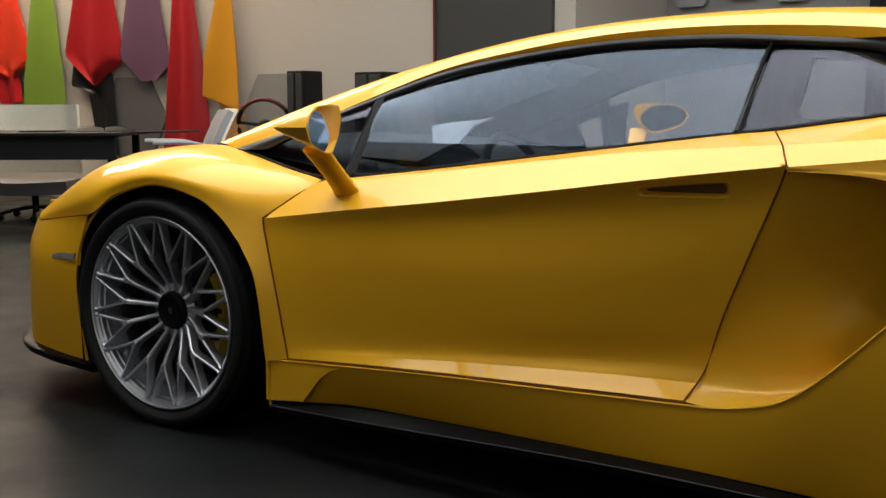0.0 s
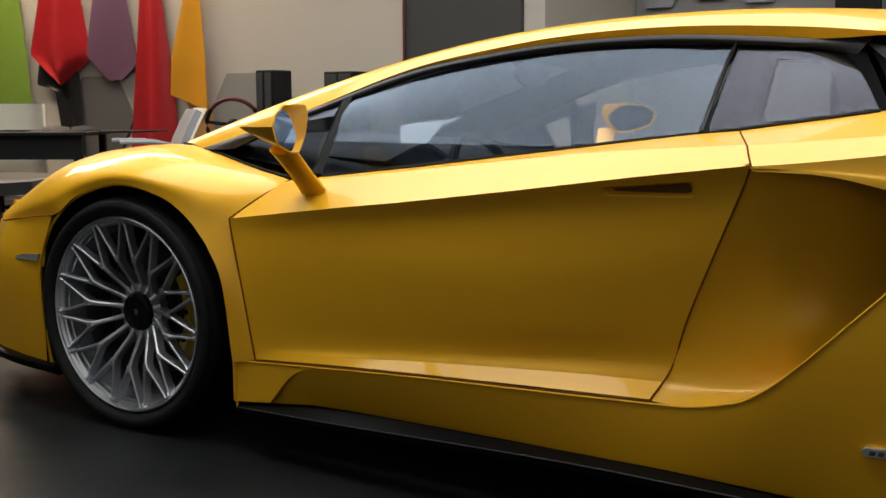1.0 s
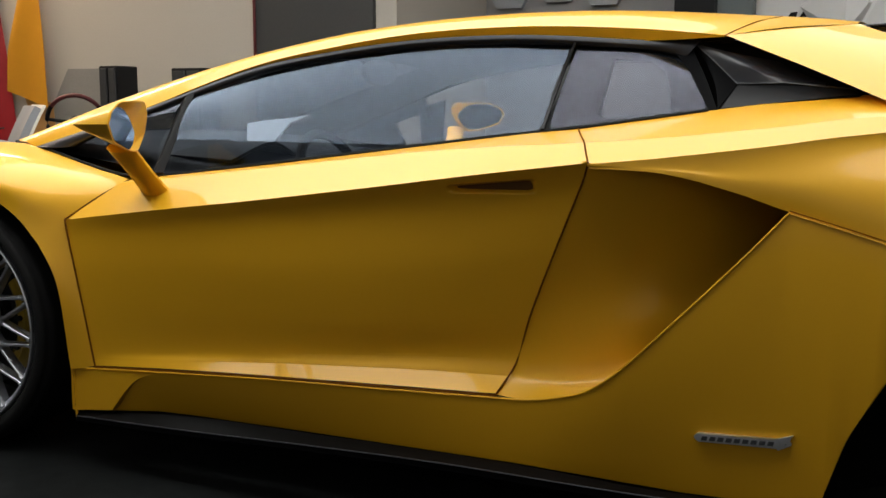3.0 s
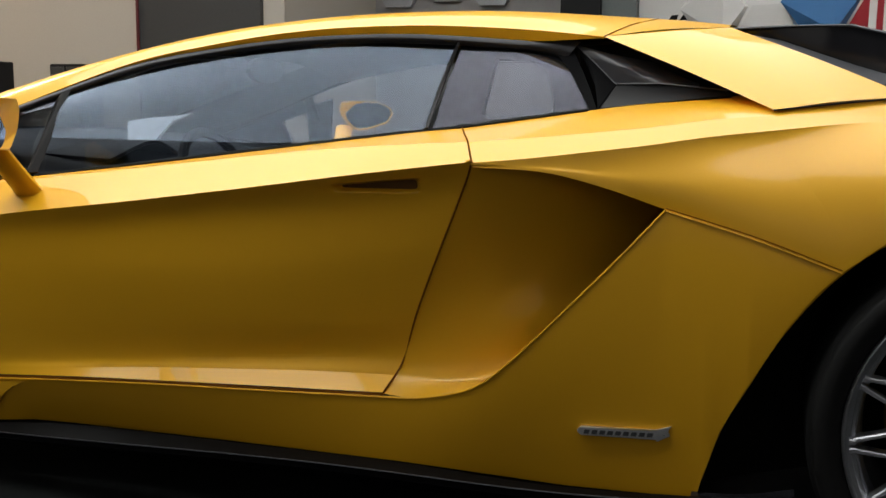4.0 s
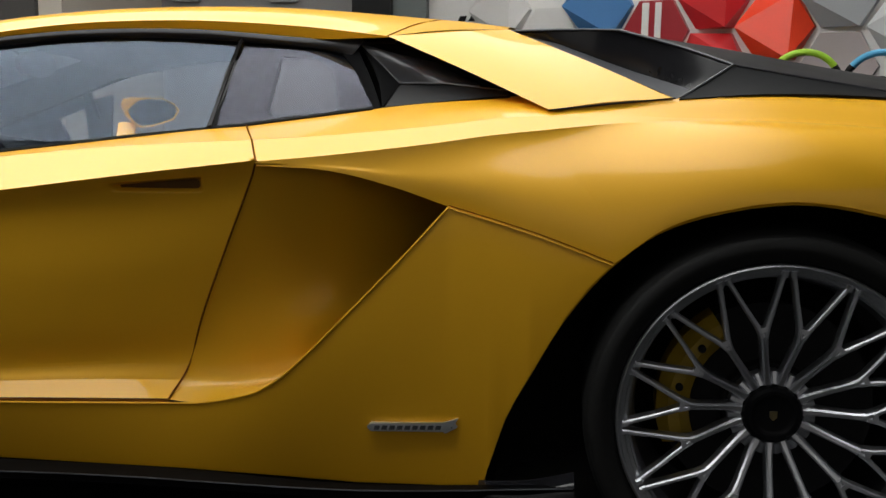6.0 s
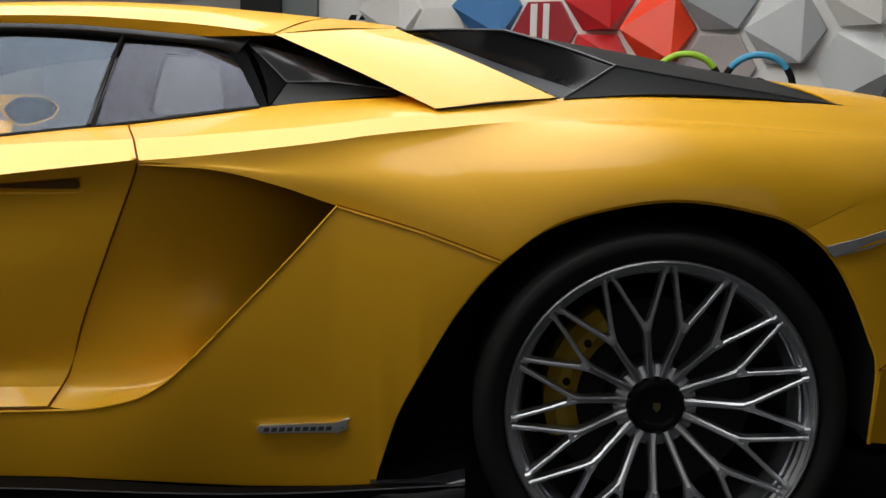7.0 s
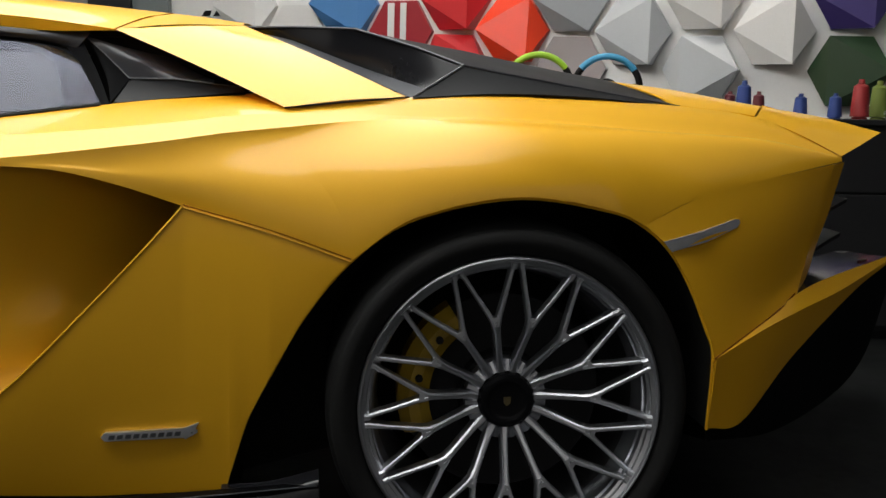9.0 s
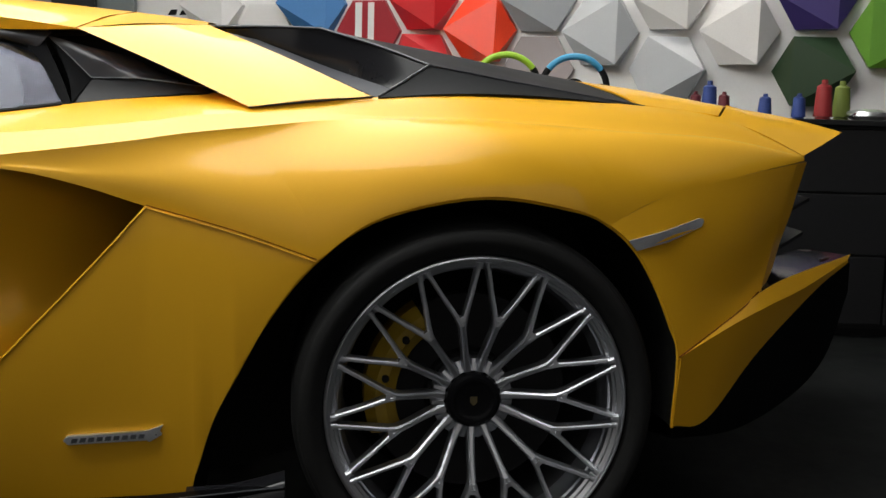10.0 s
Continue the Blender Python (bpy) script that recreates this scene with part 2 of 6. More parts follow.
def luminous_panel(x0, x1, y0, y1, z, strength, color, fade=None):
    t = thing("unseen_ceiling_light", (x0 + x1) / 2, (y0 + y1) / 2, z, "large unseen luminous ceiling panel with a thin frame", "ceiling light")
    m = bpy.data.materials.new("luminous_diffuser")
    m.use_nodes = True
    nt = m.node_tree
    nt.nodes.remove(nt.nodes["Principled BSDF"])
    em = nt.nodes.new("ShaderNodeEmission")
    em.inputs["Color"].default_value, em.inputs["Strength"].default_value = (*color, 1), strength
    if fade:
        # emission is dimmed along two axes to shape reflections in the paint
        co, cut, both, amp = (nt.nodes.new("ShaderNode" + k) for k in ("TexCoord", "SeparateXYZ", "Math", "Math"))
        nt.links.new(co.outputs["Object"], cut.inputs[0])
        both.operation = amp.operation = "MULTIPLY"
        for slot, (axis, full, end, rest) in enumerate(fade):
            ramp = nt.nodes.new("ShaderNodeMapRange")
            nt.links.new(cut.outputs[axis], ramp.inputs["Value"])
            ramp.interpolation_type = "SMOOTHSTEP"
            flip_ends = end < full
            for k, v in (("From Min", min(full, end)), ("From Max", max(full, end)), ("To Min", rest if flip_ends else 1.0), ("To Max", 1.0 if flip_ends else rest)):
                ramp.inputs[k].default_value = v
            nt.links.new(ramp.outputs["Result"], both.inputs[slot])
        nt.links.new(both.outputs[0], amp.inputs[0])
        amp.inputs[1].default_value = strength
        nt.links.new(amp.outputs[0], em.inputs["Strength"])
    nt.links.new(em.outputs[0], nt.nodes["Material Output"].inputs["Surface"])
    bm = B()
    box(bm, x0, x1, y0, y1, z, z + 0.03)
    d = part("diffuser", bm, m, t, smooth=False)
    bm = B()
    for q in ((x0 - 0.06, x0, y0 - 0.06, y1 + 0.06), (x1, x1 + 0.06, y0 - 0.06, y1 + 0.06), (x0, x1, y0 - 0.06, y0), (x0, x1, y1, y1 + 0.06)):
        box(bm, *q, z - 0.02, 4.42)
    f = part("frame", bm, BLACK, t, smooth=False)
    on(t, (d, f))


# overhead panel inferred from reflections; its dim far parts are added fill
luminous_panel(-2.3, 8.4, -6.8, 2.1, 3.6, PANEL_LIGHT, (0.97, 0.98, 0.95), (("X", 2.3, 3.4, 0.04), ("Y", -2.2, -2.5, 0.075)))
# two unseen fill panels, added to brighten the sample wall
luminous_panel(3.5, 5.3, 1.9, 2.7, 4.25, 12.5, (1.0, 0.95, 0.88))
luminous_panel(1.5, 3.0, 3.3, 3.9, 4.25, 9.5, (1.0, 0.95, 0.88))
# unseen warm fill panel, added to brighten the wall of hides
luminous_panel(-10.0, -3.9, 2.1, 3.1, 4.2, 23.5, (1.0, 0.82, 0.62))


def fill_light_band():
    """Tall unseen glowing band behind the camera, added to light the car's side."""
    m = bpy.data.materials.new("fill_light_pane")
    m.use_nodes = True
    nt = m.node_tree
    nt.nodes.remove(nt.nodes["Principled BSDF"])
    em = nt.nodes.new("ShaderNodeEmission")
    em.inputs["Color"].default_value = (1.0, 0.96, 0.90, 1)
    # strength ramps up with height to grade the fill along the flank
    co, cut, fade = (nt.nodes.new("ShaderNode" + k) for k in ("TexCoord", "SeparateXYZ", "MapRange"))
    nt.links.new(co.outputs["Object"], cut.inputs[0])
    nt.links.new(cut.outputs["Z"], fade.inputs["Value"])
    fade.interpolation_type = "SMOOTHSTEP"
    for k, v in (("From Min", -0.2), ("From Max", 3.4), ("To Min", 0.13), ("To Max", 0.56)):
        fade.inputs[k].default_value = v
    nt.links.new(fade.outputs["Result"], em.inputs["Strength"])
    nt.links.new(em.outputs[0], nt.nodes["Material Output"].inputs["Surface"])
    w = thing("unseen_fill_band", 0, -8.98, 1.2, "tall glowing fill band in dark frames, added unseen behind the camera", "window", kind="structure")
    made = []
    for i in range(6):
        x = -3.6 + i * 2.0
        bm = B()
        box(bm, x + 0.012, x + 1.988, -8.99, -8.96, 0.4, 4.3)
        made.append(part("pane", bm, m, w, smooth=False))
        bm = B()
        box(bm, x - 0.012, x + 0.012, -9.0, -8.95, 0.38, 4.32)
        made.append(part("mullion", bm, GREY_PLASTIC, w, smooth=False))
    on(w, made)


fill_light_band()


# ---- the car ----
car = thing("sports_car", 0, 0, 0, "low wedge-shaped pearl yellow sports car with black trim and silver wheels", "car")


def shifted(pts, dx=0.0, dy=0.0, dz=0.0):
    return [(x + dx, y + dy, z + dz) for x, y, z in pts]


def gap(pts, r=0.0026, material=None):
    bm = B()
    tube(bm, pts, r)
    sides("panel_gap", bm, material or GAP, car, "dark shut line")


def body_front():
    arch = [(-0.66, -0.88, 0.552), (-0.287, -0.983, 0.598), (-0.168, -0.985, 0.66), (0.0, -0.988, 0.700), (0.158, -0.985, 0.676), (0.252, -0.983, 0.628), (0.322, -0.980, 0.558)]
    low = [(-0.69, -0.865, 0.558), (-0.335, -0.972, 0.640), (-0.18, -0.982, 0.694), (0.0, -0.984, 0.727), (0.19, -0.976, 0.706), (0.30, -0.963, 0.668), (0.374, -0.94, 0.621)]
    high = [(-0.72, -0.835, 0.572), (-0.41, -0.875, 0.708), (-0.21, -0.872, 0.762), (0.0, -0.872, 0.781), (0.2, -0.88, 0.757), (0.34, -0.885, 0.718), (0.437, -0.89, 0.675)]
    top = [(-0.735, -0.79, 0.583), (-0.46, -0.73, 0.740), (-0.25, -0.715, 0.783), (-0.03, -0.715, 0.798), (0.15, -0.735, 0.774), (0.32, -0.785, 0.746), (0.504, -0.85, 0.719)]
    bm = B()
    cols = cr_spaced([cr(r, 56) for r in (arch, low, high, top)], 0, list(np.linspace(0, 1, 9)) + list(np.linspace(1, 3, 19))[1:])
    grid_faces(bm, cols)
    # the strip behind the wheel carries the same section down to the sill
    head = cols[:9, -1]
    share = np.linspace(0, 1, 9)[:, None]
    swell = head - (head[0] + (head[-1] - head[0]) * share)
    fore = cr([tuple(head[0]), (0.373, -0.978, 0.458), (0.397, -0.97, 0.247)], 20)
    aft = cr([tuple(head[-1]), (0.424, -0.95, 0.427), (0.465, -0.955, 0.259)], 20)
    grid_faces(bm, [a + (b - a) * share + swell for a, b in zip(fore, aft)])
    sides("front_fender", bm, PAINT, car, thick=0.004)
    bm = B()
    centre = [(-0.95, -0.3, 0.575), (-0.62, -0.3, 0.70), (-0.35, -0.3, 0.745), (-0.1, -0.3, 0.765), (0.0, -0.3, 0.772), (0.02, -0.3, 0.775), (0.03, -0.3, 0.778)]
    mid = [(-1.0, 0, 0.57), (-0.66, 0, 0.69), (-0.38, 0, 0.735), (-0.12, 0, 0.757), (-0.02, 0, 0.765), (0.0, 0, 0.768), (0.01, 0, 0.77)]
    inner_top = top[:4] + [(0.06, -0.72, 0.782), (0.07, -0.70, 0.784), (0.08, -0.69, 0.786)]
    m = lambda p: [(x, -y, z) for x, y, z in p]
    loft(bm, [inner_top, centre, mid, m(centre), m(inner_top)], 24, 24)
    part("bonnet", bm, PAINT, car, thick=0.004)
    bm = B()
    rows = [
        [(-0.336, -0.972, 0.14), (-0.53, -0.955, 0.15), (-0.71, -0.905, 0.157), (-0.95, -0.66, 0.16), (-1.08, 0, 0.16)],
        [(-0.358, -0.982, 0.30), (-0.53, -0.965, 0.31), (-0.705, -0.905, 0.32), (-0.95, -0.66, 0.32), (-1.09, 0, 0.32)],
        [(-0.352, -0.985, 0.445), (-0.52, -0.965, 0.45), (-0.70, -0.895, 0.455), (-0.96, -0.65, 0.46), (-1.11, 0, 0.45)],
        [(-0.290, -0.985, 0.594), (-0.47, -0.945, 0.573), (-0.66, -0.878, 0.548), (-0.93, -0.65, 0.53), (-1.08, 0, 0.50)],
    ]
    for r in rows:
        r.extend([(x, -y, z) for x, y, z in r[3::-1]])
    loft(bm, rows, 60, 16)
    part("front_bumper", bm, PAINT, car, thick=0.004)
    bm = B()
    loft(bm, [[(-0.95, -0.65, 0.53), (-0.85, -0.74, 0.545), (-0.735, -0.79, 0.605)], [(-1.08, 0, 0.50), (-1.04, 0, 0.53), (-1.0, 0, 0.57)], [(-0.95, 0.65, 0.53), (-0.85, 0.74, 0.545), (-0.735, 0.79, 0.605)]], 8, 24)
    part("nose_panel", bm, PAINT, car, thick=0.004)
    lip = [[(-0.31, -0.95, 0.15), (-0.53, -0.945, 0.155), (-0.71, -0.90, 0.165), (-0.97, -0.66, 0.165)], [(-0.31, -0.99, 0.142), (-0.53, -0.985, 0.150), (-0.735, -0.925, 0.160), (-1.0, -0.67, 0.16)], [(-0.31, -0.985, 0.118), (-0.53, -0.98, 0.128), (-0.72, -0.92, 0.137), (-0.98, -0.66, 0.14)], [(-0.31, -0.93, 0.118), (-0.53, -0.92, 0.128), (-0.70, -0.86, 0.137), (-0.95, -0.62, 0.14)]]
    bm = B()
    loft(bm, lip, 24, 10)
    sides("front_splitter", bm, CARBON, car, "black splitter blade", thick=0.003)
    bm = B()
    slab(bm, [(-0.36, -0.99, 0.458), (-0.485, -0.974, 0.452), (-0.482, -0.974, 0.462), (-0.44, -0.981, 0.472), (-0.352, -0.99, 0.478)], (0, 0.02, 0))
    sides("side_marker", bm, MARKER, car, "grey side marker lens", angle=20)
    gap([(-0.288, -0.990, 0.597), (-0.47, -0.950, 0.575), (-0.66, -0.884, 0.550)], 0.0018)
    gap([(0.504, -0.850, 0.720), (0.437, -0.891, 0.676), (0.374, -0.942, 0.622)], 0.0024)
    gap([(0.374, -0.942, 0.622), (0.382, -0.945, 0.587), (0.424, -0.952, 0.427), (0.465, -0.9575, 0.259)], 0.0022)


def dent(cols):
    """Presses the handle recess into the door skin."""
    x, z = cols[..., 0], cols[..., 2]
    s = (x - 1.415) / 0.195
    line = 0.7375 + 0.012 * s
    half = 0.0085 + 0.007 * np.clip(s, 0, 1)
    ease = lambda f: np.clip(f, 0, 1) ** 2 * (3 - 2 * np.clip(f, 0, 1))
    top = ease((line + half - z) / 0.006)
    low = ease((z - (line - half - 0.002)) / 0.014)
    ends = ease(s / 0.12) * ease((1 - s) / 0.12)
    cols = cols.copy()
    cols[..., 1] += 0.022 * top * low * ends
    return cols


def body_door():
    belt = [(0.504, -0.85, 0.719), (0.839, -0.82, 0.759), (1.14, -0.80, 0.798), (1.411, -0.785, 0.833), (1.548, -0.775, 0.850), (1.639, -0.765, 0.859)]
    crease = [(0.374, -0.94, 0.621), (0.678, -0.945, 0.661), (0.928, -0.95, 0.692), (1.224, -0.955, 0.732), (1.484, -0.96, 0.769), (1.717, -0.957, 0.799)]
    out_share, down_share = (0.15, 0.25, 0.35, 0.46, 0.58, 0.68), (0.08, 0.12, 0.18, 0.25, 0.33, 0.40)
    ridge = [(a[0] + (b[0] - a[0]) * f, a[1] + (b[1] - a[1]) * f, a[2] + (b[2] - a[2]) * g) for a, b, f, g in zip(belt, crease, out_share, down_share)]
    bm = B()
    loft(bm, [belt, ridge], 90, 8)
    loft(bm, [ridge, crease], 90, 8)
    l1 = [(0.381, -0.940, 0.587), (0.67, -0.935, 0.622), (0.92, -0.935, 0.650), (1.21, -0.937, 0.692), (1.46, -0.938, 0.726), (1.70, -0.938, 0.757)]
    l2 = [(0.403, -0.948, 0.50), (0.68, -0.940, 0.52), (0.93, -0.937, 0.53), (1.2, -0.934, 0.55), (1.42, -0.929, 0.575), (1.642, -0.922, 0.614)]
    l3 = [(0.428, -0.951, 0.41), (0.69, -0.940, 0.42), (0.94, -0.931, 0.43), (1.19, -0.924, 0.44), (1.39, -0.915, 0.455), (1.587, -0.905, 0.477)]
    l4 = [(0.456, -0.953, 0.295), (0.72, -0.936, 0.315), (0.95, -0.924, 0.335), (1.19, -0.912, 0.352), (1.37, -0.903, 0.366), (1.556, -0.895, 0.38)]
    l45 = [(0.462, -0.954, 0.277), (0.71, -0.946, 0.296), (0.94, -0.933, 0.315), (1.205, -0.923, 0.332), (1.37, -0.916, 0.341), (1.545, -0.905, 0.346)]
    l5 = [(0.465, -0.957, 0.262), (0.7, -0.957, 0.279), (0.925, -0.957, 0.292), (1.222, -0.952, 0.305), (1.37, -0.949, 0.311), (1.531, -0.945, 0.317)]
    rows = list(np.linspace(0, 1.25, 56)) + list(np.linspace(1.3, 5, 40))
    loft(bm, [crease, l1, l2, l3, l4, l45], 280, 0, dent, rows)
    loft(bm, [l45, l5], 280, 6)
    sides("door_skin", bm, PAINT, car, angle=6)
    # dark brown insert stands in for shade inside the pressed recess
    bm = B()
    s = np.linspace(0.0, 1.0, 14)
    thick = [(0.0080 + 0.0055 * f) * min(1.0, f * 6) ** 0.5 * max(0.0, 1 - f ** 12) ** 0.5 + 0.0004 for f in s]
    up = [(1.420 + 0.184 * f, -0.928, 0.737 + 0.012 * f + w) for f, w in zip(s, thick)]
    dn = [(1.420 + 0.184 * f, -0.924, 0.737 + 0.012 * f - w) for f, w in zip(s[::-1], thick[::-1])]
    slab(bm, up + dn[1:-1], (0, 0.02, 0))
    sides("handle_shade", bm, HANDLE_SHADE, car, "dark brown insert painting the shade in the handle recess", angle=30)
    gap([(1.639, -0.765, 0.8605), (1.665, -0.830, 0.8485), (1.692, -0.896, 0.836), (1.705, -0.927, 0.818), (1.719, -0.958, 0.799)], 0.0018)
    gap([(1.719, -0.956, 0.799), (1.702, -0.940, 0.757), (1.6425, -0.923, 0.614), (1.590, -0.907, 0.482), (1.557, -0.897, 0.376), (1.531, -0.945, 0.317)], 0.002)
    gap([(0.465, -0.955, 0.257), (0.925, -0.955, 0.2875), (1.222, -0.950, 0.2995), (1.531, -0.943, 0.312)], 0.0035)


SILL_TOP = [(0.386, -0.957, 0.246), (0.472, -0.957, 0.254), (0.925, -0.957, 0.283), (1.222, -0.953, 0.295), (1.531, -0.947, 0.308), (1.603, -0.952, 0.314), (1.679, -0.962, 0.332), (1.735, -0.972, 0.355), (1.801, -0.982, 0.407), (1.911, -0.982, 0.521), (2.015, -0.976, 0.633), (2.093, -0.967, 0.722), (2.255, -0.991, 0.679), (2.397, -1.006, 0.631)]
SILL_LOW = [(0.386, -0.955, 0.137), (0.518, -0.935, 0.147), (0.62, -0.915, 0.153), (0.732, -0.915, 0.157), (1.167, -0.925, 0.165), (1.56, -0.937, 0.171), (1.917, -0.945, 0.167), (2.168, -0.963, 0.181), (2.176, -0.969, 0.217), (2.208, -0.978, 0.323), (2.25, -0.993, 0.41), (2.311, -1.0, 0.521), (2.361, -1.004, 0.592), (2.397, -1.0065, 0.63)]


def body_sill():
    t, l = np.array(SILL_TOP), np.array(SILL_LOW)
    xs = sorted(set(np.round(np.concatenate([np.linspace(0.386, 2.397, 110), t[:, 0], l[:, 0]]), 4)))
    rows = []
    for x in xs:
        yt, zt = np.interp(x, t[:, 0], t[:, 1]), np.interp(x, t[:, 0], t[:, 2])
        yl, zl = np.interp(x, l[:, 0], l[:, 1]), np.interp(x, l[:, 0], l[:, 2])
        h = max(zt - zl, 0)
        swell = 0.02 * h * min(max((x - 1.3) / 0.6, 0.0), 1.0)
        rows.append([(x, yt + (yl - yt) * v ** 1.25 - swell * 4 * v * (1 - v), zt + (zl - zt) * v) for v in np.linspace(0, 1, 14)])
    bm = B()
    grid_faces(bm, rows)
    sides("rear_side_panel", bm, PAINT, car, thick=0.004)
    for pts, r in ((SILL_TOP[4:12], 0.003), (SILL_TOP[:5], 0.003), ([(2.093, -0.968, 0.7195), (2.255, -0.9925, 0.6765), (2.397, -1.008, 0.6285)], 0.0018)):
        bm = B()
        tube(bm, pts, r, 60)
        sides("panel_edge", bm, PAINT, car)
    bm = B()
    slab(bm, [(0.386, -0.9580, 0.244), (0.636, -0.9580, 0.2585), (0.600, -0.9585, 0.243), (0.577, -0.9585, 0.226), (0.5525, -0.9585, 0.200), (0.5307, -0.959, 0.172), (0.514, -0.959, 0.154), (0.387, -0.960, 0.140)], (0, 0.03, 0))
    sides("skirt_block", bm, PAINT, car, "yellow block ahead of the side skirt", angle=30)
    gap([(2.093, -0.968, 0.725), (2.255, -0.9925, 0.682), (2.397, -1.008, 0.634)], 0.0011)
    bm = B()
    rails = [
        [(1.531, -0.945, 0.315), (1.575, -0.95, 0.314), (1.64, -0.957, 0.322), (1.735, -0.970, 0.355), (1.801, -0.976, 0.407)],
        [(1.545, -0.905, 0.346), (1.587, -0.919, 0.337), (1.648, -0.937, 0.332), (1.742, -0.955, 0.347), (1.812, -0.955, 0.390)],
        [(1.556, -0.897, 0.38), (1.60, -0.902, 0.362), (1.662, -0.905, 0.352), (1.752, -0.897, 0.358), (1.84, -0.875, 0.400)],
        [(1.587, -0.905, 0.477), (1.645, -0.897, 0.476), (1.725, -0.883, 0.48), (1.83, -0.855, 0.495), (1.96, -0.79, 0.53)],
        [(1.642, -0.922, 0.614), (1.71, -0.898, 0.616), (1.81, -0.86, 0.625), (1.95, -0.77, 0.64), (2.22, -0.50, 0.67)],
        [(1.70, -0.936, 0.750), (1.77, -0.912, 0.748), (1.87, -0.865, 0.745), (2.0, -0.77, 0.74), (2.30, -0.50, 0.735)],
        [(1.716, -0.950, 0.790), (1.80, -0.918, 0.792), (1.90, -0.872, 0.792), (2.03, -0.78, 0.79), (2.34, -0.50, 0.775)],
    ]
    loft(bm, rails, 30, 36)
    sides("intake_duct", bm, PAINT, car, "yellow air intake scooped into the flank")
    blade = [[(0.40, -0.952, 0.132), (0.732, -0.953, 0.166), (1.167, -0.958, 0.175), (1.56, -0.966, 0.180), (1.917, -0.982, 0.178), (2.34, -0.985, 0.204)], [(0.41, -0.972, 0.131), (0.758, -0.99, 0.146), (1.15, -0.995, 0.162), (1.45, -1.0, 0.171), (1.922, -1.004, 0.174), (2.34, -1.004, 0.204)], [(0.41, -0.973, 0.118), (0.758, -0.991, 0.132), (1.15, -0.996, 0.147), (1.45, -1.0, 0.155), (1.922, -1.004, 0.157), (2.34, -1.004, 0.182)], [(0.41, -0.93, 0.10), (0.758, -0.93, 0.105), (1.15, -0.93, 0.11), (1.45, -0.93, 0.11), (1.922, -0.93, 0.115), (2.34, -0.93, 0.15)]]
    bm = B()
    for a, b in zip(blade, blade[1:]):
        loft(bm, [a, b], 60, 4)
    slab(bm, [r[-1] for r in blade], (0.004, 0, 0))
    fin = bm
    # grey tube drawn for the thin highlight along the blade's outer edge
    bm = B()
    tube(bm, shifted(blade[1], 0, -0.001, -0.001), 0.0016, 60)
    sides("skirt_highlight", bm, EDGE, car, "grey line painted for the highlight along the skirt edge")
    bm = B()
    loft(bm, [[(2.16, -0.965, 0.194), (2.25, -0.965, 0.200), (2.342, -0.965, 0.222)], [(2.16, -1.0, 0.186), (2.25, -1.003, 0.186), (2.342, -1.0, 0.207)], [(2.16, -1.004, 0.172), (2.25, -1.010, 0.168), (2.342, -1.008, 0.178)]], 20, 10)
    sides("skirt_winglet", bm, FIN, car, "gloss black upturned skirt end", thick=0.003)
    bm = fin
    sides("side_skirt", bm, CARBON, car, "black carbon side skirt", angle=25)


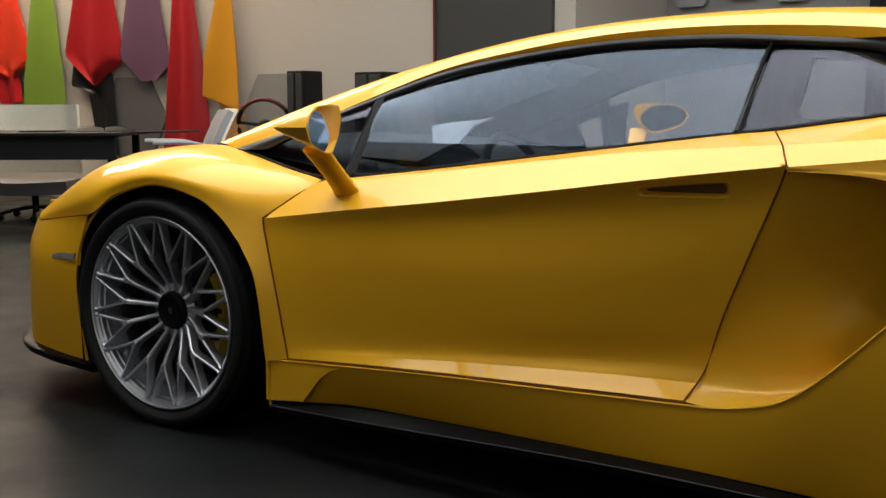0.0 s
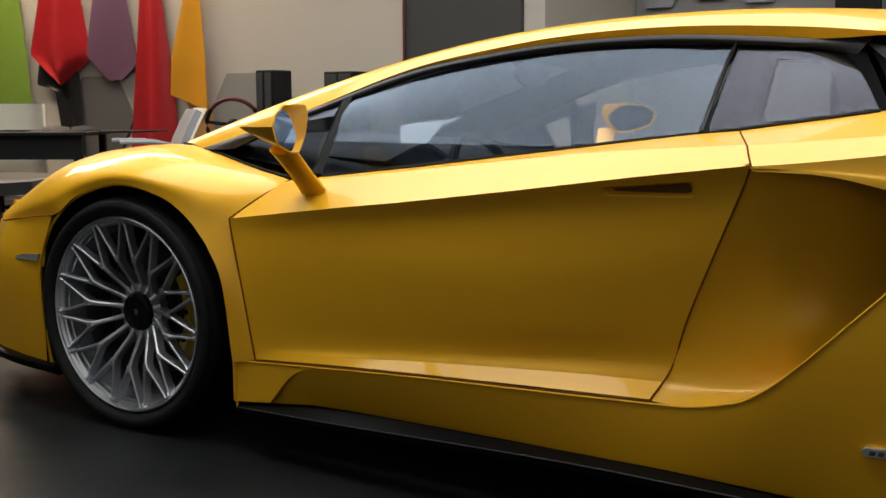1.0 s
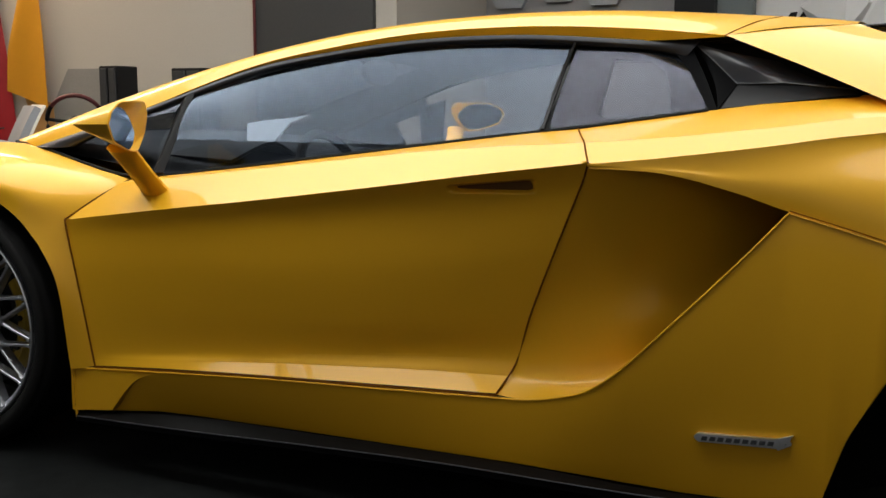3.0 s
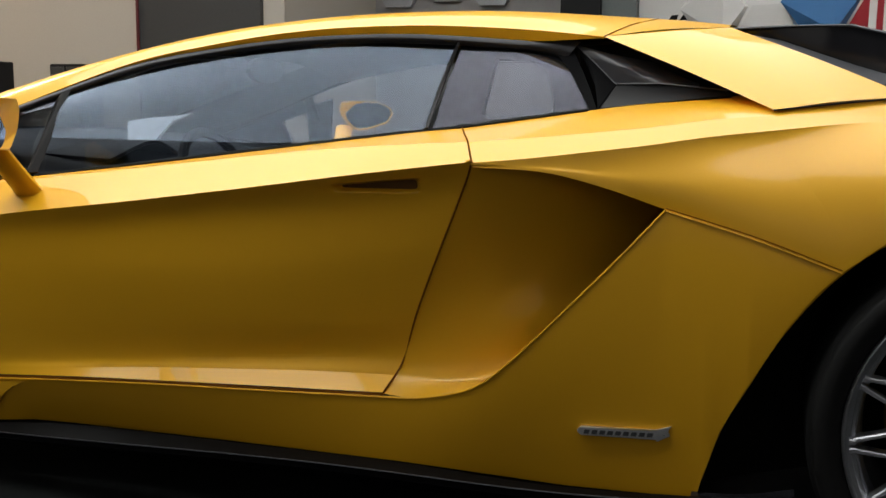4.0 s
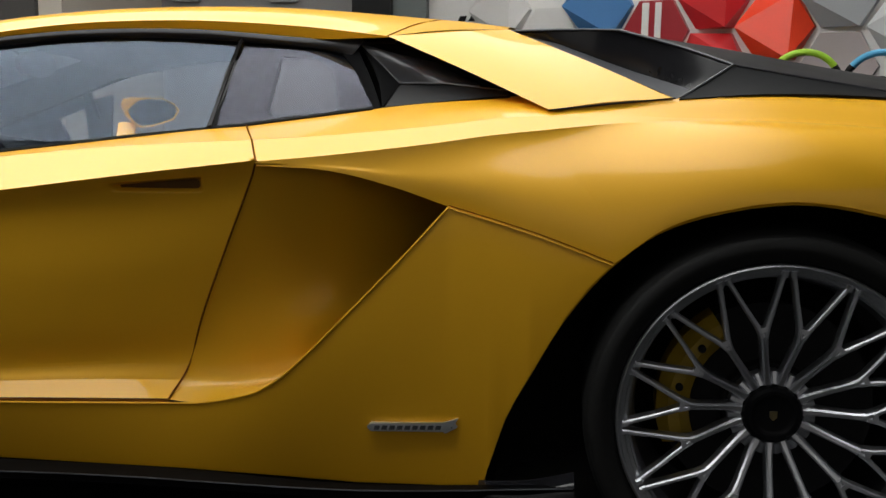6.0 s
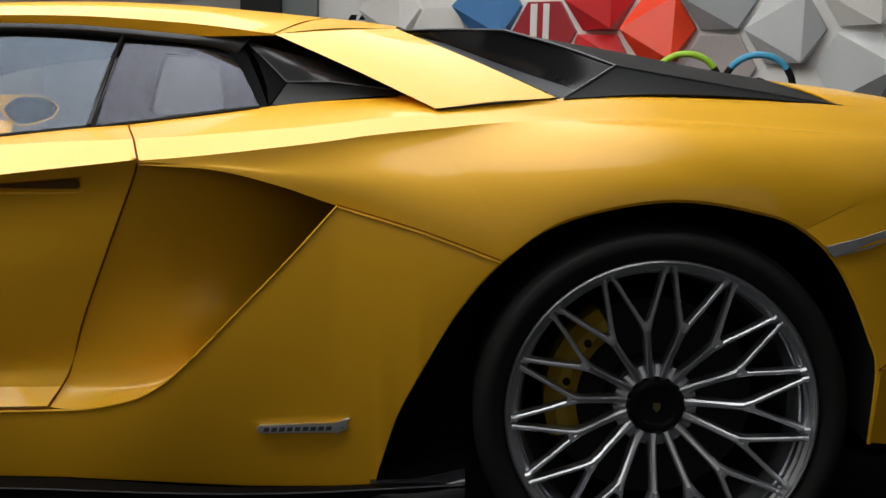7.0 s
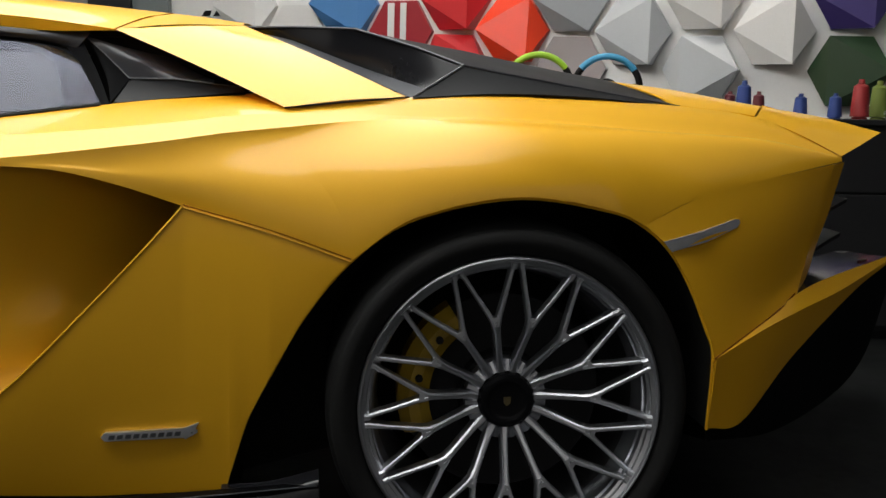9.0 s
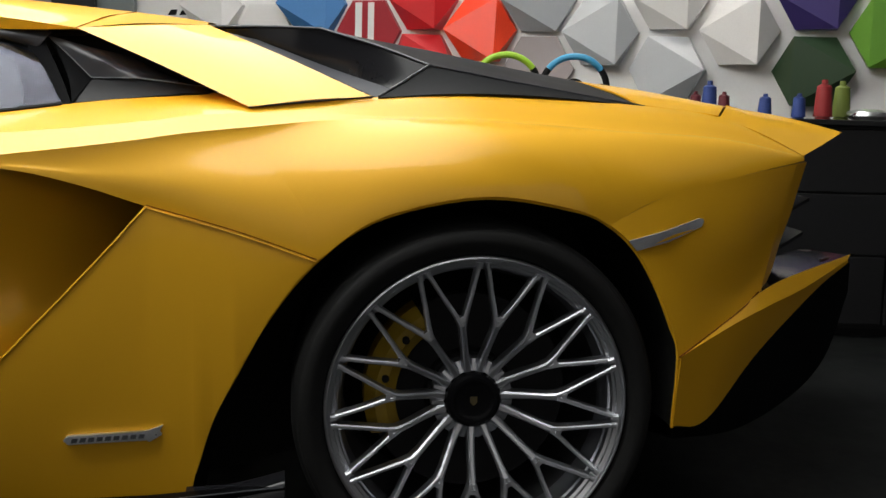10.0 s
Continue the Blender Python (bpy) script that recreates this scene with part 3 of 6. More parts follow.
def body_rear():
    top = [(1.639, -0.765, 0.859), (1.80, -0.752, 0.883), (1.93, -0.745, 0.902), (2.07, -0.741, 0.919), (2.17, -0.740, 0.928), (2.30, -0.742, 0.936), (2.41, -0.750, 0.938), (2.53, -0.760, 0.940), (2.74, -0.758, 0.940), (2.977, -0.730, 0.934), (3.274, -0.70, 0.909), (3.461, -0.74, 0.829)]
    crown = [(1.692, -0.8956, 0.835), (1.823, -0.892, 0.8455), (1.946, -0.887, 0.8575), (2.084, -0.878, 0.8735), (2.172, -0.870, 0.886), (2.30, -0.860, 0.8945), (2.41, -0.858, 0.896), (2.533, -0.864, 0.893), (2.743, -0.873, 0.893), (2.977, -0.866, 0.881), (3.26, -0.78, 0.868), (3.461, -0.741, 0.828)]
    swell = (0.0, 0.0, 0.0, 0.001, 0.003, 0.006, 0.009, 0.011, 0.012, 0.010, 0.006, 0.0)
    facet = [((a[0] + b[0]) / 2, (a[1] + b[1]) / 2, (a[2] + b[2]) / 2 + s) for a, b, s in zip(top, crown, swell)]
    crease = [(1.717, -0.957, 0.797), (1.834, -0.952, 0.809), (1.954, -0.945, 0.824), (2.057, -0.935, 0.838), (2.159, -0.922, 0.854), (2.278, -0.905, 0.868), (2.407, -0.885, 0.882), (2.532, -0.872, 0.889), (2.743, -0.882, 0.8895), (2.977, -0.875, 0.877), (3.25, -0.79, 0.864), (3.461, -0.742, 0.827)]
    low = [(1.72, -0.956, 0.789), (1.86, -0.957, 0.783), (1.98, -0.959, 0.757), (2.093, -0.964, 0.722), (2.255, -0.99, 0.679), (2.397, -1.006, 0.631), (2.511, -1.015, 0.711), (2.70, -1.02, 0.753), (2.874, -1.014, 0.731), (2.946, -1.003, 0.702), (3.06, -0.968, 0.752), (3.247, -0.87, 0.787), (3.461, -0.745, 0.818)]
    bm = B()
    loft(bm, [top, facet, crown], 130, 12)
    loft(bm, [crown, crease], 130, 6)
    ease = lambda f: min(max(f, 0.0), 1.0) ** 2 * (3 - 2 * min(max(f, 0.0), 1.0))
    rows = []
    # the lower edge turns a corner at both ends of the wheel arch
    fore, over, aft = np.linspace(0, 5, 70), np.linspace(5, 9, 60)[1:], np.linspace(9, 12, 45)[1:]
    lows = np.vstack([cr(low[:6], fore), cr(low[5:10], over - 5), cr(low[9:], aft - 9)])
    spread = np.exp(-(np.arange(-24, 25) / 11.0) ** 2)
    eased = np.stack([np.convolve(np.pad(lows[:, k], 24, mode="reflect", reflect_type="odd"), spread / spread.sum(), "valid") for k in range(3)], 1)
    for c, l, hem in zip(cr(crease, np.interp(np.concatenate([fore, over, aft]), (0, 8, 10, 12), (0, 8, 9, 11))), eased, lows):
        c, l, hem = Vector(c), Vector(l), Vector(hem)
        h = max(c.z - l.z, 0.001)
        step = min(0.020 * (1 - ease((c.x - 2.25) / 0.4)) + 0.002, 0.35 * h)
        s = c + Vector((0, -0.001, -step))
        a = radians(8 + 28 * ease((c.x - 1.86) / 0.42) - 15 * ease((c.x - 2.35) / 0.45) - 7 * ease((c.x - 2.9) / 0.4))
        p1 = s + Vector((0, -math.sin(a), -math.cos(a))) * min(0.45 * h, 0.062)
        p2 = l + Vector((0, 0.002, 0.58 * h))
        w, q = c.y - l.y, ease((c.x - 2.22) / 0.58)
        s = s.lerp(c + Vector((0, -0.40 * w, -0.03 * h)), q)
        p1 = p1.lerp(c + Vector((0, -0.86 * w, -0.15 * h)), q)
        p2 = p2.lerp(l + Vector((0, 0.01 * w, 0.50 * h)), q)
        k = ease((c.x - 2.76) / 0.52)
        p1, p2 = p1.lerp(c + Vector((0, -0.64 * w, -0.30 * h)), k), p2.lerp(l + Vector((0, 0.12 * w, 0.36 * h)), k)
        f = np.linspace(0, 1, 34)[:, None]
        g = 1 - f
        curve = g ** 4 * np.array(c) + 4 * f * g ** 3 * np.array(s) + 6 * f * f * g * g * np.array(p1) + 4 * f ** 3 * g * np.array(p2) + f ** 4 * np.array(hem)
        rows.append([tuple(q) for q in curve])
    grid_faces(bm, rows)
    sides("rear_haunch", bm, PAINT, car, thick=0.004, angle=5)
    e0 = [(2.946, -1.003, 0.702), (2.975, -1.003, 0.680), (3.0, -1.003, 0.654), (3.043, -1.004, 0.584), (3.078, -1.006, 0.506), (3.096, -1.01, 0.447)]
    e1 = [(3.06, -0.968, 0.752), (3.085, -0.972, 0.70), (3.115, -0.968, 0.65), (3.14, -0.962, 0.59), (3.165, -0.955, 0.53), (3.18, -0.955, 0.482)]
    e2 = [(3.247, -0.87, 0.787), (3.26, -0.88, 0.72), (3.265, -0.885, 0.66), (3.265, -0.885, 0.60), (3.262, -0.888, 0.55), (3.26, -0.902, 0.515)]
    e3 = [(3.435, -0.762, 0.812), (3.416, -0.772, 0.75), (3.398, -0.783, 0.70), (3.376, -0.798, 0.64), (3.352, -0.820, 0.58), (3.331, -0.845, 0.543)]
    e4 = [(3.480, -0.72, 0.815), (3.457, -0.732, 0.75), (3.438, -0.744, 0.70), (3.412, -0.757, 0.64), (3.386, -0.778, 0.58), (3.362, -0.80, 0.549)]
    bm = B()
    loft(bm, [e0, e1, e2, e3], 30, 36)
    loft(bm, [e3, e4], 30, 4)
    sides("rear_corner_panel", bm, PAINT, car, thick=0.004, angle=12)
    ridge = [(3.100, -1.012, 0.449), (3.228, -0.940, 0.492), (3.343, -0.865, 0.519), (3.467, -0.775, 0.541), (3.645, -0.636, 0.583)]
    bm = B()
    loft(bm, [[(3.096, -1.01, 0.447), (3.26, -0.90, 0.517), (3.335, -0.85, 0.548), (3.431, -0.78, 0.568), (3.66, -0.62, 0.595)], ridge], 30, 5)
    loft(bm, [ridge, [(3.094, -1.0, 0.305), (3.185, -0.95, 0.303), (3.33, -0.85, 0.412), (3.522, -0.72, 0.524), (3.648, -0.634, 0.577)]], 30, 8)
    sides("rear_bumper", bm, PAINT, car, thick=0.004)
    bm = B()
    loft(bm, [[(3.335, -0.848, 0.546), (3.431, -0.778, 0.566), (3.655, -0.622, 0.593)], [(3.375, -0.735, 0.572), (3.46, -0.60, 0.577), (3.635, -0.43, 0.581)]], 16, 5)
    loft(bm, [[(3.375, -0.735, 0.572), (3.46, -0.60, 0.577), (3.635, -0.43, 0.581)], [(3.36, -0.66, 0.47), (3.42, -0.50, 0.48), (3.60, -0.36, 0.49)], [(3.34, 0, 0.40), (3.42, 0, 0.41), (3.60, 0, 0.42)]], 12, 8)
    sides("bumper_shelf", bm, FIN, car, "gloss black shelf on top of the rear bumper", angle=30)
    gap([(3.096, -1.012, 0.447), (3.26, -0.903, 0.514), (3.325, -0.851, 0.546)], 0.002)
    bm = B()
    a = [(3.094, -0.998, 0.302), (3.185, -0.948, 0.303), (3.33, -0.848, 0.412), (3.522, -0.718, 0.524), (3.66, -0.62, 0.578)]
    b = [(3.10, -0.985, 0.275), (3.293, -0.85, 0.247), (3.495, -0.70, 0.276), (3.599, -0.65, 0.356), (3.666, -0.61, 0.50)]
    c = [(3.10, -0.6, 0.20), (3.293, -0.6, 0.22), (3.495, -0.5, 0.25), (3.61, -0.45, 0.33), (3.68, -0.4, 0.48)]
    d = [(3.10, 0, 0.18), (3.293, 0, 0.2), (3.495, 0, 0.23), (3.62, 0, 0.31), (3.70, 0, 0.48)]
    loft(bm, [a, b], 24, 8)
    loft(bm, [b, c, d], 24, 12)
    sides("diffuser", bm, CARBON, car, "black rear diffuser", thick=0.004)
    bm = B()
    slab(bm, [(3.545, -0.699, 0.588), (3.575, -0.678, 0.590), (3.575, -0.668, 0.589), (3.545, -0.689, 0.587)], (0, 0, 0.006))
    sides("rear_reflector", bm, TAIL_RED, car, "small red reflector", smooth=False)
    bm = B()
    run = [(3.274, -0.70, 0.909), (3.3284, -0.7051, 0.8929), (3.3744, -0.7156, 0.8724), (3.4168, -0.7284, 0.8503), (3.461, -0.74, 0.829)]
    loft(bm, [shifted(run, 0, -0.004, -0.0005), shifted(run, 0, 0.0, 0.0016), shifted(run, 0, 0.016, 0.0035)], 16, 4)
    tube(bm, [(3.106, -0.701, 0.9275), (3.19, -0.701, 0.920), (3.274, -0.701, 0.9105)], 0.0018, 12)
    sides("panel_edge", bm, PAINT, car)
    # tail
    seam = [(3.274, -0.70, 0.909), (3.32, -0.62, 0.930), (3.351, -0.55, 0.933), (3.39, -0.28, 0.936), (3.40, 0, 0.938)]
    edge = [(3.461, -0.74, 0.829), (3.55, -0.667, 0.857), (3.626, -0.600, 0.8805), (3.655, -0.3, 0.895), (3.67, 0, 0.90)]
    deck = [(3.106, -0.70, 0.926), (3.08, -0.55, 0.960), (3.03, -0.36, 0.988), (3.0, 0, 1.0)]
    m = lambda p: p + [(x, -y, z) for x, y, z in p[-2::-1]]
    bm = B()
    loft(bm, [m(deck), [((p[0] + q[0]) / 2, (p[1] + q[1]) / 2, (p[2] + q[2]) / 2 + 0.004) for p, q in zip(m(deck), m(seam))], m(seam)], 72, 8)
    part("deck_lid", bm, PAINT, car, thick=0.004)
    bm = B()
    for a, b, n in ((seam[:3], edge[:3], 16), (m(seam)[2:-2], m(edge)[2:-2], 40)):
        a = shifted(a, 0.006, 0, -0.001)
        loft(bm, [a, [((p[0] + q[0]) / 2, (p[1] + q[1]) / 2, (p[2] + q[2]) / 2 + 0.006) for p, q in zip(a, b)], b], n, 8)
        loft(bm, [b, [(x - 0.035, y * 0.97, z - 0.022) for x, y, z in b]], n, 3)
    part("tail_spoiler", bm, PAINT, car, "yellow tail edge above the grille", thick=0.004, angle=50)
    bm = B()
    under = [(x - 0.035, y * 0.97, z - 0.024) for x, y, z in m(edge)]
    back = [(3.40 + 0.0 * x, y, 0.79) for x, y, z in m(edge)]
    foot = [(3.34, y, 0.56) for x, y, z in m(edge)]
    loft(bm, [under, back, foot], 30, 10)
    part("rear_grille", bm, LINER, car, "black rear grille recess")
    for z, x in ((0.727, 3.505), (0.649, 3.495)):
        bm = B()
        slab(bm, [(x - 0.09, -0.755, z - 0.03), (x + 0.02, -0.66, z - 0.004), (x + 0.06, 0, z), (x + 0.02, 0.66, z - 0.004), (x - 0.09, 0.755, z - 0.03), (x - 0.13, 0.70, z - 0.03), (x - 0.12, 0, z - 0.03), (x - 0.13, -0.70, z - 0.03)], (0, 0, 0.008))
        part("grille_slat", bm, BLACK, car, "black horizontal slat", smooth=False)
    bm = B()
    slab(bm, [(3.43, -0.70, 0.775), (3.50, -0.62, 0.80), (3.54, -0.40, 0.80), (3.52, -0.40, 0.775), (3.48, -0.60, 0.775)], (-0.03, 0.02, -0.02))
    sides("tail_light", bm, TAIL_RED, car, "dark red tail light", angle=20)
    bm = B()
    slab(bm, [(2.984, -1.0055, 0.672), (3.06, -0.9935, 0.690), (3.146, -0.948, 0.711), (3.155, -0.944, 0.709), (3.157, -0.943, 0.703), (3.151, -0.946, 0.694), (3.07, -0.9925, 0.670), (3.0, -1.0065, 0.653)], (0.0, 0.02, 0))
    sides("side_marker", bm, MARKER, car, "grey slanted side marker lens", angle=20)


def arch_liners():
    front = [(-0.352, -0.98, 0.13), (-0.352, -0.98, 0.441), (-0.334, -0.98, 0.51), (-0.275, -0.98, 0.59), (-0.168, -0.982, 0.658), (0.0, -0.985, 0.698), (0.158, -0.982, 0.674), (0.252, -0.98, 0.626), (0.322, -0.978, 0.556), (0.373, -0.974, 0.456), (0.396, -0.966, 0.30), (0.398, -0.96, 0.12)]
    rear = [(2.166, -0.955, 0.06), (2.174, -0.960, 0.217), (2.207, -0.973, 0.323), (2.25, -0.988, 0.41), (2.311, -0.996, 0.521), (2.397, -1.003, 0.629), (2.511, -1.013, 0.709), (2.70, -1.018, 0.751), (2.874, -1.012, 0.729), (2.945, -1.001, 0.700), (3.0, -1.001, 0.652), (3.043, -1.002, 0.584), (3.078, -1.004, 0.504), (3.095, -1.008, 0.447), (3.094, -0.999, 0.302)]
    for p in (front, rear):
        bm = B()
        inner = [(x, -0.5, z) for x, y, z in p]
        loft(bm, [p, [(x, y + 0.03, z) for x, y, z in p], inner], 60, 6)
        slab(bm, [(x, -0.52, z) for x, y, z in p], (0, 0.02, 0))
        sides("wheel_arch_liner", bm, LINER, car, "black wheel arch liner", angle=60)
        bm = B()
        tube(bm, [(x, y + 0.004, z) for x, y, z in p[1:]], 0.004, 70)
        sides("arch_lip", bm, PAINT, car)


def roof():
    low = [(0.06, -0.72, 0.785), (0.404, -0.722, 0.878), (0.726, -0.652, 0.991), (0.96, -0.62, 1.036), (1.2, -0.60, 1.062), (1.46, -0.586, 1.067), (1.72, -0.592, 1.05), (1.919, -0.657, 1.050)]
    fold = [(0.061, -0.720, 0.786), (0.405, -0.723, 0.881), (0.728, -0.655, 0.998), (0.963, -0.624, 1.048), (1.203, -0.605, 1.079), (1.462, -0.591, 1.088), (1.721, -0.597, 1.076), (1.919, -0.658, 1.053)]
    high = [(-0.07, -0.66, 0.801), (0.30, -0.63, 0.922), (0.62, -0.585, 1.015), (0.90, -0.535, 1.079), (1.16, -0.5, 1.114), (1.43, -0.48, 1.128), (1.69, -0.48, 1.124), (2.01, -0.48, 1.1015)]
    mid = [((a[0] + b[0]) / 2, (a[1] + b[1]) / 2 - 0.005, (a[2] + b[2]) / 2 + 0.007) for a, b in zip(fold, high)]
    inner = [(-0.05, -0.60, 0.80), (0.32, -0.57, 0.922), (0.64, -0.52, 1.017), (0.90, -0.44, 1.088), (1.16, -0.40, 1.122), (1.43, -0.38, 1.134), (1.69, -0.38, 1.130), (2.02, -0.38, 1.107)]
    bm = B()
    loft(bm, [low, fold], 90, 4)
    loft(bm, [fold, mid, high, inner], 90, 16)
    sides("roof_rail", bm, PAINT, car, thick=0.004, angle=14)
    bm = B()
    q = inner[3:] + [(2.18, -0.38, 1.0865)]
    c = [(x, 0, z + 0.012) for x, y, z in q]
    loft(bm, [q, c, [(x, -y, z) for x, y, z in q]], 30, 16)
    part("roof_panel", bm, PAINT, car, thick=0.004)
    bm = B()
    q = inner[:4]
    loft(bm, [q, [(x - 0.05, 0, z + 0.02) for x, y, z in q], [(x, -y, z) for x, y, z in q]], 20, 20)
    scr = bm
    bm = B()
    loft(bm, [[(-0.045, -0.69, 0.803), (-0.098, 0, 0.822), (-0.045, 0.69, 0.803)], [(0.03, -0.71, 0.74), (-0.02, 0, 0.74), (0.03, 0.71, 0.74)]], 24, 6)
    part("cowl", bm, TRIM, car, "black cowl under the windscreen", thick=0.004)
    bm = B()
    lathe(bm, [(0.0, -0.012), (0.04, -0.012), (0.052, -0.004), (0.052, 0.012), (0.03, 0.02), (0.0, 0.02)], n=24)
    for v in bm.verts:
        v.co = Vector((0.76 + v.co.y, v.co.x * 2.0, 1.005 + v.co.z * 0.75))
    tube(bm, [(0.74, 0, 1.02), (0.70, 0, 1.052)], 0.012, 4)
    part("rear_view_mirror", bm, TRIM, car, "black rear-view mirror")
    bm = scr
    part("windscreen", bm, GLASS_SCREEN, car, "raked windscreen glass", thick=0.004)
    bm = B()
    q = [(x + 0.01, y + 0.02, z - 0.012) for x, y, z in low[2:8]]
    loft(bm, [q, [(x, -0.3, z + 0.055) for x, y, z in q], [(x, 0, z + 0.06) for x, y, z in q], [(x, 0.3, z + 0.055) for x, y, z in q], [(x, -y, z) for x, y, z in q]], 24, 24)
    part("headliner", bm, TRIM, car, "dark cabin headliner")
    bm = B()
    q = [(x + 0.006, y + 0.014, z - 0.008) for x, y, z in low[:4]]
    loft(bm, [q, [(x + 0.004, y + 0.06, z + 0.004) for x, y, z in q], [(x + 0.0, y + 0.10, z - 0.004) for x, y, z in inner[:4]]], 24, 6)
    sides("pillar_lining", bm, TRIM, car, "dark windscreen pillar lining")
    # black frame round the side glass
    wtop = [(0.20, -0.745, 0.79), (0.404, -0.735, 0.862), (0.732, -0.660, 0.975), (0.96, -0.622, 1.021), (1.2, -0.60, 1.047), (1.46, -0.586, 1.050), (1.72, -0.594, 1.032), (1.80, -0.602, 1.019), (1.826, -0.612, 1.007)]
    rtop = low[:6] + [(1.72, -0.592, 1.05), (1.80, -0.60, 1.047), (1.86, -0.61, 1.045)]
    bm = B()
    loft(bm, [shifted(rtop, 0, -0.002, 0.002), [((a[0] + b[0]) / 2, (a[1] + b[1]) / 2 - 0.008, (a[2] + b[2]) / 2) for a, b in zip(rtop, wtop)], wtop, shifted(wtop, 0, 0.02, -0.002)], 80, 10)
    sides("window_frame", bm, FRAME, car, "satin black window frame", thick=0.003)
    bm = B()
    loft(bm, [[(1.805, -0.602, 1.022), (1.86, -0.668, 0.965), (1.90, -0.742, 0.898)], [(1.842, -0.606, 1.03), (1.885, -0.675, 0.965), (1.922, -0.748, 0.902)]], 16, 4)
    sides("rear_window_pillar", bm, DULL, car, "dull black pillar behind the quarter window", thick=0.003)
    bm = B()
    bt = [(0.605, -0.822, 0.738), (0.84, -0.81, 0.764), (1.05, -0.797, 0.790), (1.25, -0.785, 0.815), (1.41, -0.777, 0.835), (1.556, -0.767, 0.852)]
    tp = [(0.592, -0.688, 0.934), (0.80, -0.643, 0.990), (1.0, -0.612, 1.028), (1.2, -0.597, 1.047), (1.40, -0.587, 1.050), (1.566, -0.583, 1.045)]
    foot = [(x, y + 0.38 * h, z + h) for (x, y, z), h in zip(bt, (0.082, 0.056, 0.029, 0.006, 0.003, 0.003))]
    loft(bm, [bt, foot], 40, 3)
    loft(bm, [foot, [((a[0] + b[0]) / 2, (a[1] + b[1]) / 2 - 0.010, (a[2] + b[2]) / 2 + 0.005) for a, b in zip(foot, tp)], tp], 40, 16)
    for o in sides("door_glass", bm, GLASS, car, "tinted side window reflecting the ceiling", angle=7):
        o.visible_shadow = False
    bm = B()
    bt = [(1.572, -0.766, 0.854), (1.74, -0.755, 0.876), (1.905, -0.745, 0.899)]
    tp = [(1.582, -0.583, 1.044), (1.72, -0.594, 1.032), (1.822, -0.612, 1.010)]
    loft(bm, [bt, [((a[0] + b[0]) / 2, (a[1] + b[1]) / 2 - 0.004, (a[2] + b[2]) / 2 + 0.002) for a, b in zip(bt, tp)], tp], 20, 12)
    for o in sides("quarter_glass", bm, GLASS_DARK, car, "darker rear quarter window"):
        o.visible_shadow = False
    hole = [(1.662, -0.597, 1.020), (1.750, -0.604, 1.012), (1.787, -0.628, 0.990), (1.815, -0.687, 0.934), (1.822, -0.712, 0.910), (1.811, -0.723, 0.900), (1.682, -0.737, 0.887), (1.667, -0.727, 0.896)]
    rim = [(1.570, -0.562, 1.052), (1.745, -0.565, 1.050), (1.84, -0.60, 1.020), (1.885, -0.672, 0.950), (1.915, -0.725, 0.900), (1.91, -0.735, 0.885), (1.555, -0.770, 0.840), (1.555, -0.745, 0.870)]
    bm = B()
    vs = grid_faces(bm, [r + [r[0]] for r in (shifted(rim, 0, 0.012, -0.008), shifted(hole, 0, 0.012, -0.008), shifted(hole, 0, 0.042, -0.008))])
    sides("quarter_lining", bm, LINER, car, "dark lining framing the quarter window", angle=40)
    bm = B()
    foot = [(0.242, -0.7625, 0.775), (0.372, -0.7748, 0.788), (0.559, -0.7965, 0.809)]
    loft(bm, [[(0.24, -0.765, 0.765), (0.36, -0.79, 0.748), (0.56, -0.825, 0.734)], foot], 16, 3)
    loft(bm, [foot, [(0.25, -0.75, 0.80), (0.40, -0.735, 0.86), (0.555, -0.697, 0.92)]], 16, 8)
    for o in sides("front_quarter_glass", bm, GLASS_DARK, car, "small triangular front quarter window", angle=7):
        o.visible_shadow = False
    for p0, p1, w, d in (((0.578, -0.829, 0.735), (0.575, -0.694, 0.928), 0.018, 0.018), ((1.563, -0.770, 0.852), (1.574, -0.585, 1.046), 0.0045, 0.004)):
        bm = B()
        loft(bm, [[(p0[0] - w, p0[1] - 0.004, p0[2]), (p1[0] - w, p1[1] - 0.004, p1[2] - 0.008)], [(p0[0], p0[1] - d, p0[2] + 0.004), (p1[0], p1[1] - d * 0.7, p1[2])], [(p0[0] + w, p0[1] - 0.004, p0[2] + 0.004), (p1[0] + w, p1[1] - 0.004, p1[2] + 0.006)]], 10, 6)
        sides("window_pillar", bm, BLACK, car, "satin black window pillar", thick=0.004)
    bm = B()
    tube(bm, [(0.10, -0.725, 0.786), (0.30, -0.782, 0.750), (0.47, -0.828, 0.728), (0.60, -0.832, 0.733), (0.84, -0.818, 0.762), (1.14, -0.80, 0.800), (1.411, -0.784, 0.835), (1.64, -0.765, 0.862), (1.905, -0.748, 0.900)], 0.0045, 70)
    sides("window_seal", bm, BLACK, car, "thin black window seal")


